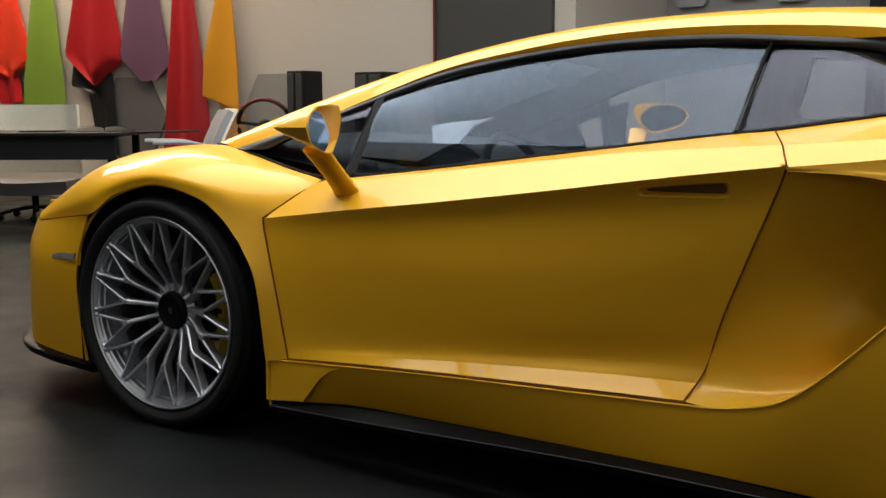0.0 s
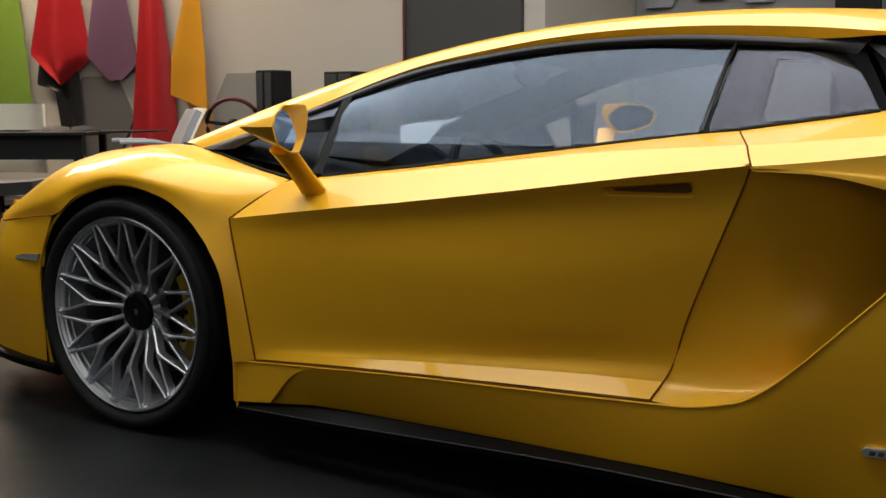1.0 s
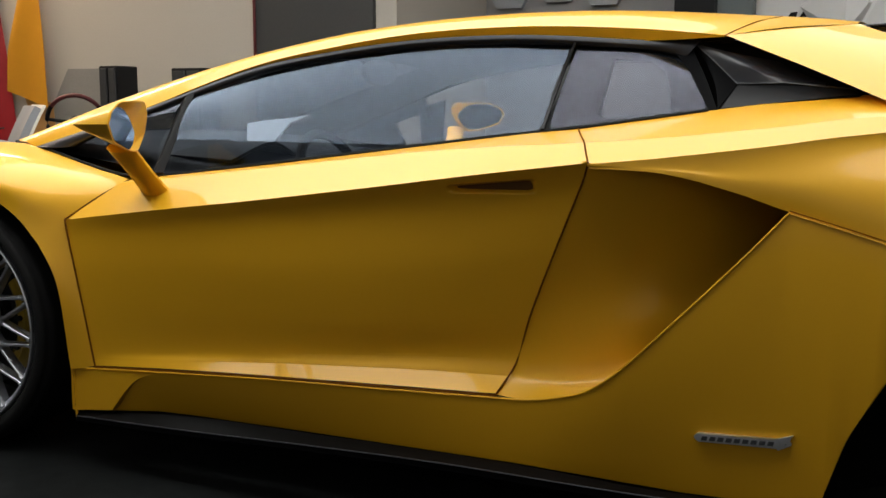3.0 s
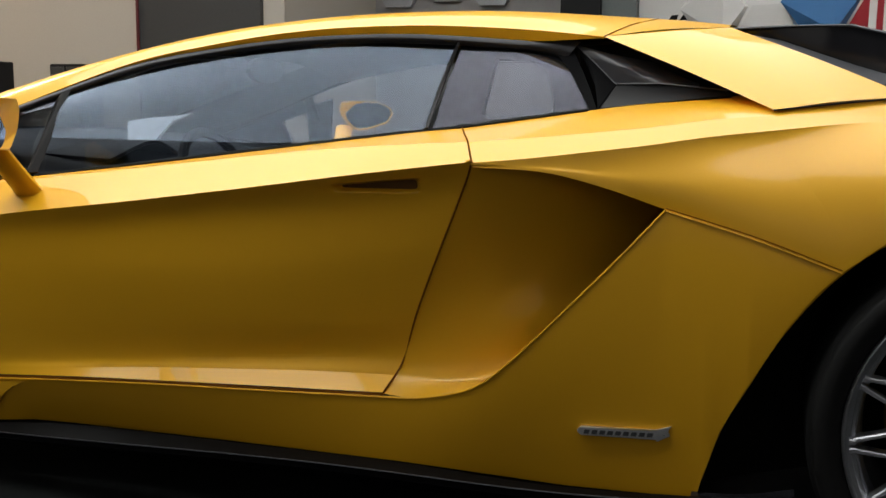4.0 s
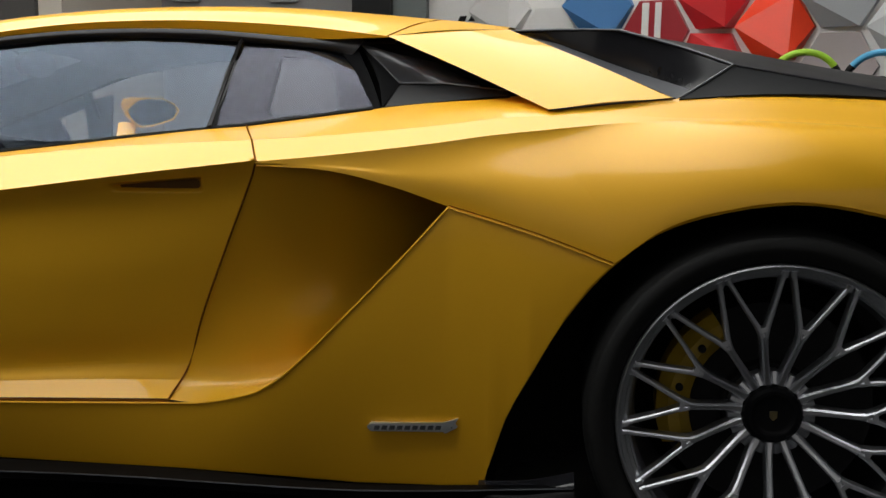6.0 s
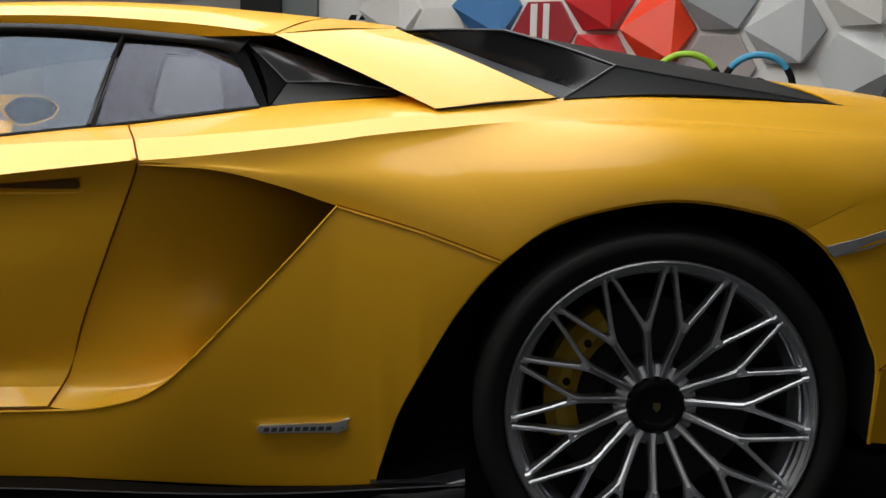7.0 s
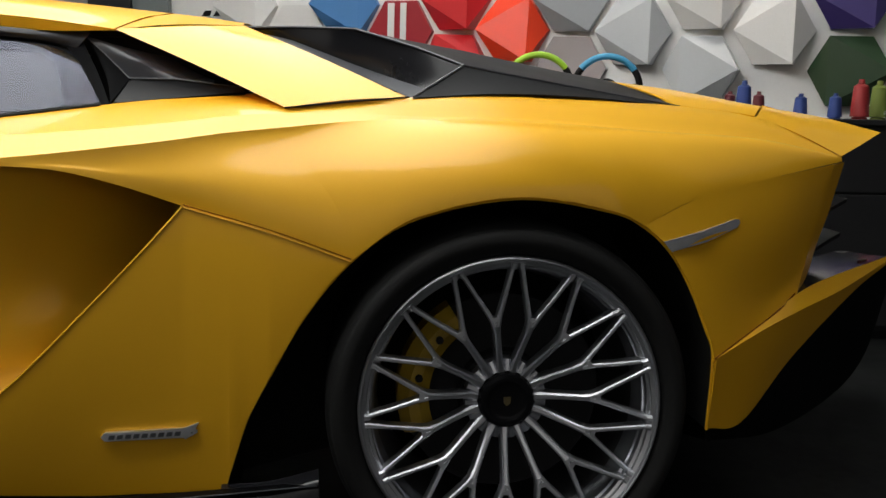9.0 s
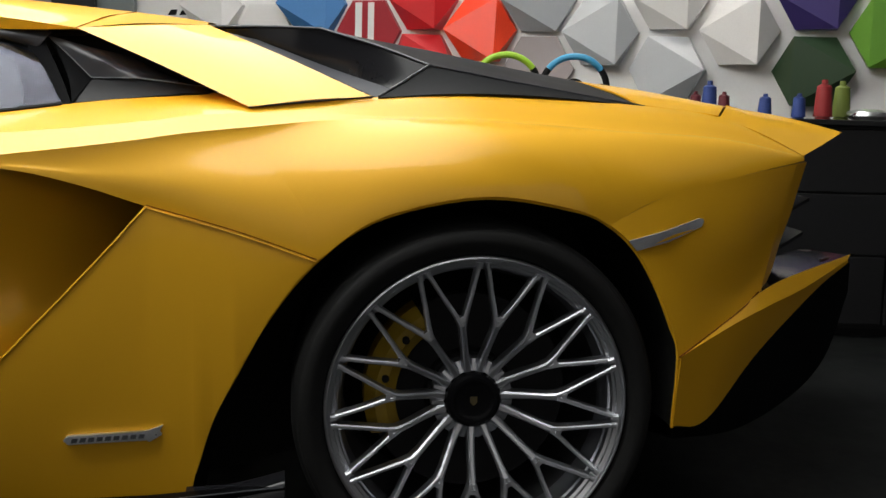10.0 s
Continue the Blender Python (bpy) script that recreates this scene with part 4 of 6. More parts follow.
def rear_top():
    bm = B()
    a = [(1.919, -0.660, 1.053), (2.09, -0.742, 0.983), (2.2695, -0.850, 0.9045)]
    b = [(2.171, -0.55, 1.076), (2.34, -0.68, 1.006), (2.507, -0.812, 0.930)]
    mid = [((p[0] + q[0]) / 2, (p[1] + q[1]) / 2 - 0.001, (p[2] + q[2]) / 2 + 0.004) for p, q in zip(a, b)]
    loft(bm, [[(x - 0.01, y + 0.07, z + 0.012) for x, y, z in a], a], 20, 3)
    loft(bm, [a, mid, b], 20, 12)
    loft(bm, [b, [(x + 0.01, y + 0.04, z - 0.03) for x, y, z in b]], 20, 3)
    loft(bm, [[a[0], (2.04, -0.61, 1.070), b[0]], [(1.964, -0.574, 1.0828), (2.06, -0.55, 1.081), (2.165, -0.525, 1.078)], [(2.01, -0.49, 1.1005), (2.08, -0.48, 1.096), (2.17, -0.475, 1.087)], [(2.02, -0.375, 1.107), (2.10, -0.375, 1.098), (2.18, -0.375, 1.0868)]], 12, 8)
    sides("rear_buttress", bm, PAINT, car, "yellow flying buttress from roof to haunch", angle=14)
    gap([(2.2695, -0.852, 0.9035), (2.39, -0.834, 0.9175), (2.512, -0.816, 0.9305)], 0.0017, BLACK)
    gap([(1.919, -0.662, 1.0535), (1.941, -0.617, 1.0695), (1.964, -0.576, 1.0840), (1.986, -0.53, 1.0935), (2.01, -0.49, 1.1018)], 0.0009)
    # side vent behind the quarter window
    bm = B()
    loft(bm, [[(1.84, -0.56, 1.06), (2.05, -0.60, 1.05), (2.3, -0.70, 0.93)], [(1.88, -0.60, 0.89), (2.1, -0.64, 0.90), (2.35, -0.72, 0.90)]], 12, 8)
    sides("side_vent", bm, LINER, car, "black side vent behind the quarter window")
    bm = B()
    loft(bm, [[(1.845, -0.600, 1.041), (1.895, -0.632, 1.000), (1.947, -0.660, 0.953)], [(1.925, -0.632, 1.020), (1.985, -0.672, 0.985), (2.043, -0.698, 0.955)], [(2.02, -0.62, 1.0), (2.08, -0.65, 0.97), (2.12, -0.68, 0.955)]], 16, 8)
    sides("vent_fin", bm, EDGE, car, "dark grey satin vent fin", thick=0.008)
    bm = B()
    slab(bm, [(1.917, -0.738, 0.901), (1.947, -0.664, 0.953), (2.043, -0.700, 0.954), (2.181, -0.745, 0.940), (2.19, -0.76, 0.930)], (0.006, 0.05, -0.015))
    bmesh.ops.bevel(bm, geom=bm.edges[:], offset=0.003, segments=2, affect="EDGES")
    sides("vent_blade", bm, BLACK, car, "satin black lower vent blade", angle=25)
    # grey tube drawn for the bright line along the vent's edges
    bm = B()
    tube(bm, [(1.845, -0.602, 1.042), (1.895, -0.635, 1.001), (1.947, -0.667, 0.954), (2.043, -0.703, 0.955), (2.181, -0.748, 0.941)], 0.0013, 5, 6, False)
    sides("vent_edge", bm, EDGE, car, "dark grey line painted for the highlight on the vent edge")
    # black sheet added to paint in the dark of the vent recess
    bm = B()
    loft(bm, [[(1.846, -0.603, 1.040), (1.896, -0.636, 0.999), (1.948, -0.668, 0.952)], [(1.866, -0.612, 1.012), (1.904, -0.680, 0.955), (1.924, -0.744, 0.903)]], 14, 5)
    sides("vent_recess_sheet", bm, DULL, car, "dull black sheet standing in for the dark vent recess", thick=0.003)
    # engine cover
    bm = B()
    ridge = [(2.16, -0.49, 1.076), (2.30, -0.515, 1.079), (2.414, -0.55, 1.077), (2.53, -0.635, 1.04), (2.632, -0.718, 0.999)]
    c = [(2.16, 0, 1.087), (2.3, 0, 1.088), (2.45, 0, 1.086), (2.58, 0, 1.071), (2.70, 0, 1.052)]
    h = [(2.16, -0.25, 1.085), (2.3, -0.26, 1.087), (2.44, -0.28, 1.086), (2.56, -0.30, 1.070), (2.69, -0.32, 1.049)]
    loft(bm, [ridge, h, c], 20, 12)
    side = [(2.632, -0.718, 0.999), (2.78, -0.716, 0.975), (2.95, -0.709, 0.949), (3.106, -0.700, 0.926)]
    loft(bm, [side, [(2.69, -0.32, 1.049), (2.82, -0.33, 1.025), (2.93, -0.35, 1.005), (3.03, -0.36, 0.989)], [(2.70, 0, 1.052), (2.82, 0, 1.028), (2.91, 0, 1.012), (3.0, 0, 1.001)]], 16, 12)
    loft(bm, [side, [(2.519, -0.815, 0.929), (2.70, -0.79, 0.942), (2.9, -0.757, 0.940), (3.106, -0.705, 0.925)]], 20, 5)
    sides("engine_cover", bm, BLACK, car, "black engine cover with raised edges", angle=18, thick=0.003)
    bm = B()
    inner_edge = [(2.18, -0.545, 1.068), (2.345, -0.675, 1.003), (2.515, -0.808, 0.929)]
    lip = [(2.275, -0.512, 1.050), (2.425, -0.622, 0.992), (2.556, -0.757, 0.946)]
    loft(bm, [inner_edge, lip], 16, 4)
    sides("intake_lip", bm, EDGE, car, "dark grey lip along the buttress")
    bm = B()
    loft(bm, [lip, [(2.30, -0.50, 1.0), (2.44, -0.58, 0.95), (2.55, -0.70, 0.92)], [(2.20, -0.495, 1.072), (2.41, -0.548, 1.074), (2.63, -0.716, 0.996)]], 16, 12)
    sides("engine_intake", bm, FIN, car, "black hollow intake beside the engine cover")
    # edge tubes coloured lighter than the cover to draw its edge highlight
    bm = B()
    tube(bm, [(2.16, -0.492, 1.077), (2.30, -0.517, 1.080), (2.41, -0.55, 1.078)], 0.0025, 20)
    tube(bm, [(2.41, -0.55, 1.078), (2.53, -0.637, 1.040), (2.632, -0.719, 0.9995)], 0.003, 20)
    tube(bm, [(2.632, -0.719, 0.9995), (2.575, -0.768, 0.964), (2.521, -0.812, 0.931)], 0.0026, 20)
    tube(bm, [(2.632, -0.719, 0.9995), (2.78, -0.717, 0.9755), (2.95, -0.710, 0.9495), (3.106, -0.701, 0.9275)], 0.002, 20)
    sides("cover_edge", bm, EDGE, car, "raised cover edge, dark grey to paint in its highlight")


def mirror_unit(m):
    """Wing mirror: a hooded hexagonal case on a slanted arm."""
    on_plane = lambda s, z, d=0.0: (0.6185 + 0.112 * s - d, -(0.921 + 0.2455 * s) - 0.0 * d, z)
    def ring(pts, n=44):
        """A closed outline, its corners cut once, in n even steps from its first point."""
        p = [np.array(q) for q in pts] + [np.array(pts[0])]
        cut = [p[0]]
        for u, v in zip(p, p[1:]):
            cut += [u * 0.88 + v * 0.12, u * 0.12 + v * 0.88]
        cut = np.array(cut + [p[-1]])
        run = np.concatenate([[0], np.cumsum(np.hypot(np.diff(cut[:, 0]) * 0.27, np.diff(cut[:, 1])))])
        at = np.linspace(0, run[-1], n + 1)[:-1]
        return [(float(np.interp(t, run, cut[:, 0])), float(np.interp(t, run, cut[:, 1]))) for t in at]

    rim = ring([(1.032, 0.865), (0.945, 0.892), (0.71, 0.913), (0.32, 0.916), (-0.022, 0.914), (-0.095, 0.886), (-0.005, 0.842), (0.239, 0.797), (0.495, 0.801), (0.915, 0.827)])
    pane = ring([(0.985, 0.865), (0.89, 0.888), (0.73, 0.901), (0.575, 0.900), (0.437, 0.887), (0.316, 0.863), (0.228, 0.840), (0.31, 0.812), (0.423, 0.803), (0.512, 0.805), (0.865, 0.830)])
    if m:
        pane = ring([(1.0, 0.865), (0.93, 0.893), (0.75, 0.909), (0.42, 0.910), (0.24, 0.903), (0.04, 0.866), (0.10, 0.838), (0.26, 0.805), (0.50, 0.808), (0.90, 0.832)])
    tip = (0.88, 0.8625)
    rails = []
    for f in (0.02, 0.10, 0.22, 0.36, 0.52, 0.68, 0.82, 0.93, 1.0):
        r = 0.9 * f ** 0.8 + 0.1 * f
        rails.append([on_plane(tip[0] + (s - tip[0]) * r, tip[1] + (z - tip[1]) * r, 0.115 * (1 - f)) for s, z in rim])
    rails.append([on_plane(0.5 + (s - 0.5) * 0.955, 0.856 + (z - 0.856) * 0.955, -0.002) for s, z in rim])
    deep = [on_plane(s, z, 0.003 if m else 0.010) for s, z in pane]
    bm = B()
    vs = grid_faces(bm, [r + [r[0]] for r in rails + [deep]])
    bm.faces.new(vs[0][:-1][::-1])
    bm.faces.new(vs[-1][:-1])
    bmesh.ops.remove_doubles(bm, verts=bm.verts, dist=1e-5)
    turn = (lambda q: mirrored(q)) if m else (lambda q: q)
    case = part("mirror", turn(bm), PAINT, car, "yellow wing mirror on a slanted arm", angle=32)
    bm = B()
    slab(bm, [(x + 0.002, y, z) for x, y, z in deep], (-0.003, 0, 0))
    part("mirror_glass", turn(bm), MIRROR, case, "blue-tinted mirror glass", smooth=False)
    bm = B()
    n = 14
    rows = []
    for k in range(11):
        f = k / 10
        c = Vector((0.614 - 0.018 * f, -0.884 - 0.100 * f, 0.696 + 0.112 * f))
        w = 0.039 - 0.004 * math.sin(math.pi * f) + 0.004 * max(0.0, 1 - f * 5) ** 2
        h = 0.020
        rows.append([c + Vector((w * math.cos(2 * math.pi * q / n), h * 0.75 * math.sin(2 * math.pi * q / n), h * 0.65 * math.sin(2 * math.pi * q / n))) for q in range(n + 1)])
    grid_faces(bm, rows)
    part("mirror_arm", turn(bm), PAINT, case, "yellow mirror arm", angle=40)


def badge():
    bm = B()
    y = -0.977
    slab(bm, [(1.9412, y, 0.2916), (1.9483, y, 0.2998), (2.0913, y, 0.3074), (2.1199, y, 0.3187), (2.1122, y, 0.3064), (2.1178, y, 0.2998), (2.0933, y, 0.2860), (2.0913, y, 0.2911), (1.9493, y, 0.2834)], (0, 0.013, 0))
    bmesh.ops.bevel(bm, geom=bm.edges[:], offset=0.0012, segments=2, affect="EDGES")
    plate, _ = sides("name_badge", bm, CHROME, car, "chrome arrow-shaped name badge", smooth=False)
    for i in range(9):
        bm = B()
        x = 1.9555 + i * 0.01491
        z = 0.2875 + i * 0.00080
        slab(bm, [(x, y - 0.0015, z), (x + 0.0105, y - 0.0015, z + 0.0005), (x + 0.0125, y - 0.0015, z + 0.0085), (x + 0.002, y - 0.0015, z + 0.008)], (0, 0.002, 0))
        part("badge_bar", bm, BADGE_DARK, plate, "dark unlettered bar", smooth=False)


def sweep(bm, pts, widths, depth):
    """A bar with a chamfered front along pts; y runs into the wheel."""
    p = [np.array(q, float) for q in pts]
    rows = []
    for i, q in enumerate(p):
        t = p[min(i + 1, len(p) - 1)] - p[max(i - 1, 0)]
        side = np.array([t[2], 0, -t[0]])
        side /= np.linalg.norm(side)
        w, d = widths[i], depth[i]
        rows.append([q + side * w * 0.24, q + side * w * 0.54 + (0, 0.30 * w, 0), q + side * w * 0.62 + (0, d, 0), q - side * w * 0.62 + (0, d, 0), q - side * w * 0.54 + (0, 0.30 * w, 0), q - side * w * 0.24])
    rows = [r + [r[0]] for r in rows]
    vs = grid_faces(bm, rows)
    bm.faces.new(vs[0][:-1])
    bm.faces.new(vs[-1][:-1][::-1])


def wheel_meshes(R, T, width):
    """Rim, tyre, spoke, hub and brake parts of a wheel that faces -y."""
    out = {}
    bm = B()
    # outer lip, stepped flange and the barrel behind it
    lathe(bm, [(R * 0.922, 0.014), (R * 0.917, 0.026), (R * 0.905, 0.030), (R * 0.898, 0.050), (R * 0.885, 0.058), (R * 0.880, 0.080)], n=128)
    out["wheel"] = (bm, ALLOY, "fifteen-spoke silver alloy wheel with a stepped lip")
    bm = B()
    lathe(bm, [(R * 0.99, 0.02), (R, 0.012), (R, 0.001), (R * 0.994, -0.004), (R * 0.984, -0.006), (R * 0.974, -0.004), (R * 0.970, 0.002), (R * 0.945, 0.006), (R * 0.940, 0.011), (R * 0.922, 0.014)], n=128)
    out["rim_lip"] = (bm, ALLOY_LIP, "")
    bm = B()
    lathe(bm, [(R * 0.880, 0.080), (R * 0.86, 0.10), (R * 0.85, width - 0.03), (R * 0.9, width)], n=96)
    out["barrel"] = (bm, ALLOY_SHADED, "inner wheel barrel with shade in its dark colour")
    bm = B()
    wall = cr([(R * 0.985, 0.016), (R * 1.008, 0.003), (R * 1.03, -0.006), (R + (T - R) * 0.45, -0.016), (R + (T - R) * 0.75, -0.011), (T - 0.009, 0.004), (T - 0.002, 0.018), (T, 0.035)], 30)
    lathe(bm, [tuple(q) for q in wall] + [(T, width - 0.02), (T - 0.008, width + 0.006), (T - 0.03, width + 0.016), (R * 0.97, width)], n=128)
    out["tyre"] = (bm, RUBBER, "low-profile black tyre")
    bm = B()
    J, A = 0.56 * R, radians(10.4)
    sweep(bm, [(R * 0.17, 0.058, 0), (R * 0.27, 0.052, 0), (R * 0.38, 0.036, 0), (R * 0.49, 0.018, 0), (J, 0.010, 0)], [0.020, 0.0125, 0.0110, 0.0112, 0.0145], [0.03, 0.03, 0.03, 0.028, 0.026])
    for s in (-1, 1):
        e = R * 0.950
        c, d = math.cos(A), s * math.sin(A)
        sweep(bm, [(J - 0.006, 0.010, s * 0.002), (J + (e * c - J) * 0.12, 0.0085, e * d * 0.17), (J + (e * c - J) * 0.5, 0.005, e * d * 0.54), (e * c, 0.001, e * d)], [0.0095, 0.0082, 0.0072, 0.008], [0.026, 0.026, 0.026, 0.028])
        # raised clip at the arm's end
        sweep(bm, [(e * 0.965 * c, -0.001, e * 0.965 * d), (e * 1.005 * c, -0.003, e * 1.005 * d)], [0.008, 0.012], [0.012, 0.012])
    # flat of the fork between the two arms
    slab(bm, [(J + 0.004, 0.0075, -0.0055), (J + 0.013, 0.0075, -0.0068), (J + 0.013, 0.0075, 0.0068), (J + 0.004, 0.0075, 0.0055)], (0, 0.02, 0))
    cs, sn = math.cos(radians(12)), math.sin(radians(12))
    sweep(bm, [(0.058 * cs, 0.056, 0.058 * sn), (0.080 * cs, 0.064, 0.080 * sn)], [0.012, 0.014], [0.03, 0.03])
    out["spoke"] = (bm, ALLOY, "")
    bm = B()
    lathe(bm, [(0.0, 0.047), (0.030, 0.047), (0.036, 0.0455), (0.040, 0.043), (0.046, 0.043), (0.052, 0.047), (0.056, 0.056), (0.057, 0.08)], n=48)
    out["hub_cap"] = (bm, GLOSS, "black centre cap")
    bm = B()
    slab(bm, [(-0.007, 0.0445, 0.008), (0.007, 0.0445, 0.008), (0.0065, 0.0445, -0.004), (0, 0.0445, -0.010), (-0.0065, 0.0445, -0.004)], (0, 0.004, 0))
    out["emblem"] = (bm, EMBLEM, "small metal emblem shield")
    bm = B()
    lathe(bm, [(0.05, 0.085), (0.059, 0.068), (0.070, 0.074), (0.078, 0.095), (0.06, 0.11)], n=60)
    out["hub_ring"] = (bm, ALLOY, "")
    bm = B()
    lathe(bm, [(0.06, 0.10), (0.085, 0.105), (0.09, 0.125), (R * 0.68, 0.125), (R * 0.68, 0.155), (0.09, 0.155)], n=72)
    out["brake_disc"] = (bm, STEEL, "dark brake disc")
    bm = B()
    n = 30
    rows = []
    for k in range(n):
        a = radians(139 + 80 * k / (n - 1))
        c, s = math.cos(a), math.sin(a)
        bulge = 0.006 * math.sin(math.pi * k / (n - 1))
        ri, ro = R * 0.51, R * 0.72
        row = [(ri * c, 0.095 - bulge, ri * s), ((ri + 0.02) * c, 0.078 - bulge, (ri + 0.02) * s), ((ro - 0.02) * c, 0.078 - bulge, (ro - 0.02) * s), (ro * c, 0.10, ro * s), (ro * c, 0.16, ro * s), (ri * c, 0.16, ri * s)]
        rows.append(row + row[:1])
    vs = grid_faces(bm, rows)
    bm.faces.new(vs[0][:-1])
    bm.faces.new(vs[-1][:-1][::-1])
    out["brake_caliper"] = (bm, CALIPER, "yellow brake caliper")
    for k, a in (("caliper_bolt", 156), ("caliper_bolt_low", 184)):
        bm = B()
        lathe(bm, [(0.0, 0.064), (0.006, 0.064), (0.0075, 0.066), (0.0075, 0.085)], n=16, centre=(R * 0.60 * math.cos(radians(a)), 0, R * 0.60 * math.sin(radians(a))))
        out[k] = (bm, STEEL, "dark caliper bolt")
    made = {}
    for k, (b, m, label) in out.items():
        ob = finish(b, k, m, True, 0, 28)
        made[k] = (ob.data, label)
        bpy.data.objects.remove(ob)
    return made


def place_wheel(meshes, x, y, z, turn, phase, caliper):
    w = new("wheel", meshes["wheel"][0])
    w.parent = car
    w.location, w.rotation_euler = (x, y, z), (0, 0, turn)
    tagged(w, meshes["wheel"][1])
    for k in ("tyre", "rim_lip", "barrel", "hub_cap", "emblem", "hub_ring", "brake_disc", "brake_caliper", "caliper_bolt", "caliper_bolt_low"):
        o = new(k.replace("_low", ""), meshes[k][0])
        o.parent = w
        if "caliper" in k:
            o.rotation_euler = (0, caliper, 0)
        tagged(o, meshes[k][1])
    for i in range(15):
        o = new("spoke", meshes["spoke"][0])
        o.parent = w
        o.rotation_euler = (0, -radians(phase + 24 * i), 0)


def wheels():
    f, r = wheel_meshes(0.2785, 0.333, 0.25), wheel_meshes(0.292, 0.3525, 0.33)
    place_wheel(f, -0.006, -0.977, 0.331, radians(2.5), 5, math.pi)
    place_wheel(r, 2.7045, -1.0, 0.3495, 0, 5.2, radians(17))
    place_wheel(f, 0, 0.975, 0.333, math.pi, 5, 0)
    place_wheel(r, 2.7055, 1.0, 0.3525, math.pi, 3, math.pi - radians(17))


def cabin():
    bm = B()
    box(bm, 0.45, 2.15, -0.88, 0.88, 0.11, 0.22)
    box(bm, -0.9, 0.0, -0.5, 0.5, 0.13, 0.50)
    box(bm, 0.0, 0.42, -0.80, 0.80, 0.13, 0.60)
    box(bm, 1.98, 3.3, -0.5, 0.5, 0.15, 0.84)
    box(bm, 1.95, 2.14, -0.46, 0.46, 0.15, 0.87)
    box(bm, 3.2, 3.33, -0.72, 0.72, 0.22, 0.82)
    part("underbody", bm, LINER, car, "black underbody and bulkheads", smooth=False)
    bm = B()
    loft(bm, [[(0.45, -0.83, 0.66), (1.0, -0.80, 0.73), (1.6, -0.75, 0.83), (1.82, -0.735, 0.85)], [(0.45, -0.82, 0.5), (1.0, -0.80, 0.55), (1.6, -0.76, 0.6), (1.78, -0.75, 0.6)], [(0.45, -0.86, 0.22), (1.0, -0.85, 0.22), (1.6, -0.84, 0.22), (1.72, -0.84, 0.22)]], 20, 10)
    sides("door_card", bm, TRIM, car, "black leather door lining")
    bm = B()
    loft(bm, [[(-0.04, -0.70, 0.795), (-0.088, 0, 0.815), (-0.04, 0.70, 0.795)], [(0.40, -0.74, 0.745), (0.38, 0, 0.78), (0.40, 0.74, 0.745)], [(0.62, -0.74, 0.70), (0.60, 0, 0.745), (0.62, 0.74, 0.70)], [(0.66, -0.74, 0.60), (0.64, 0, 0.62), (0.66, 0.74, 0.60)], [(0.5, -0.74, 0.42), (0.5, 0, 0.42), (0.5, 0.74, 0.42)]], 30, 20)
    part("dashboard", bm, TRIM, car, "black leather dashboard")
    bm = B()
    loft(bm, [[(0.35, -0.52, 0.765), (0.42, -0.36, 0.80), (0.35, -0.20, 0.765)], [(0.58, -0.53, 0.755), (0.60, -0.36, 0.80), (0.58, -0.19, 0.755)]], 16, 8)
    part("instrument_binnacle", bm, TRIM, car, thick=0.01)
    for y in (-0.37, 0.37):
        bm = B()
        loft(bm, [[(1.40, y - 0.25, 0.28), (1.40, y, 0.25), (1.40, y + 0.25, 0.28)], [(1.0, y - 0.26, 0.36), (1.0, y, 0.32), (1.0, y + 0.26, 0.36)], [(0.90, y - 0.25, 0.33), (0.9, y, 0.32), (0.9, y + 0.25, 0.33)], [(0.9, y - 0.25, 0.22), (0.9, y, 0.22), (0.9, y + 0.25, 0.22)]], 14, 14)
        seat = part("seat", bm, TRIM, car, "black leather bucket seat", thick=0.05)
        bm = B()
        loft(bm, [[(1.34, y - 0.26, 0.30), (1.42, y, 0.30), (1.34, y + 0.26, 0.30)], [(1.46, y - 0.27, 0.55), (1.54, y, 0.55), (1.46, y + 0.27, 0.55)], [(1.54, y - 0.22, 0.70), (1.60, y, 0.70), (1.54, y + 0.22, 0.70)], [(1.58, y - 0.12, 0.79), (1.62, y, 0.80), (1.58, y + 0.12, 0.79)], [(1.60, y - 0.09, 0.84), (1.63, y, 0.85), (1.60, y + 0.09, 0.84)]], 16, 24)
        part("backrest", bm, TRIM, seat, thick=0.07)
    bm = B()
    n = 40
    ring = []
    for k in range(n + 1):
        a = 2 * math.pi * k / n
        ring.append((0.83 - 0.07 * math.sin(a), -0.37 + 0.17 * math.cos(a), 0.66 + 0.165 * math.sin(a)))
    tube(bm, ring, 0.014, n + 1, 8, False)
    tube(bm, [(0.80, -0.53, 0.66), (0.78, -0.37, 0.64), (0.80, -0.21, 0.66)], 0.016, 12)
    tube(bm, [(0.62, -0.37, 0.68), (0.78, -0.37, 0.64)], 0.03, 6)
    part("steering_wheel", bm, TRIM, car, "black leather steering wheel")
    bm = B()
    box(bm, 0.62, 1.75, -0.11, 0.11, 0.22, 0.50, 0.03)
    part("centre_console", bm, TRIM, car)
    bm = B()
    loft(bm, [[(1.88, -0.66, 0.86), (1.90, -0.4, 0.87), (1.90, 0, 0.87), (1.90, 0.4, 0.87), (1.88, 0.66, 0.86)], [(1.84, -0.6, 0.60), (1.84, -0.3, 0.6), (1.84, 0, 0.6), (1.84, 0.3, 0.6), (1.84, 0.6, 0.60)], [(1.80, -0.6, 0.25), (1.80, -0.3, 0.25), (1.80, 0, 0.25), (1.80, 0.3, 0.25), (1.80, 0.6, 0.25)]], 12, 6)
    part("rear_bulkhead", bm, TRIM, car, "black cabin bulkhead")
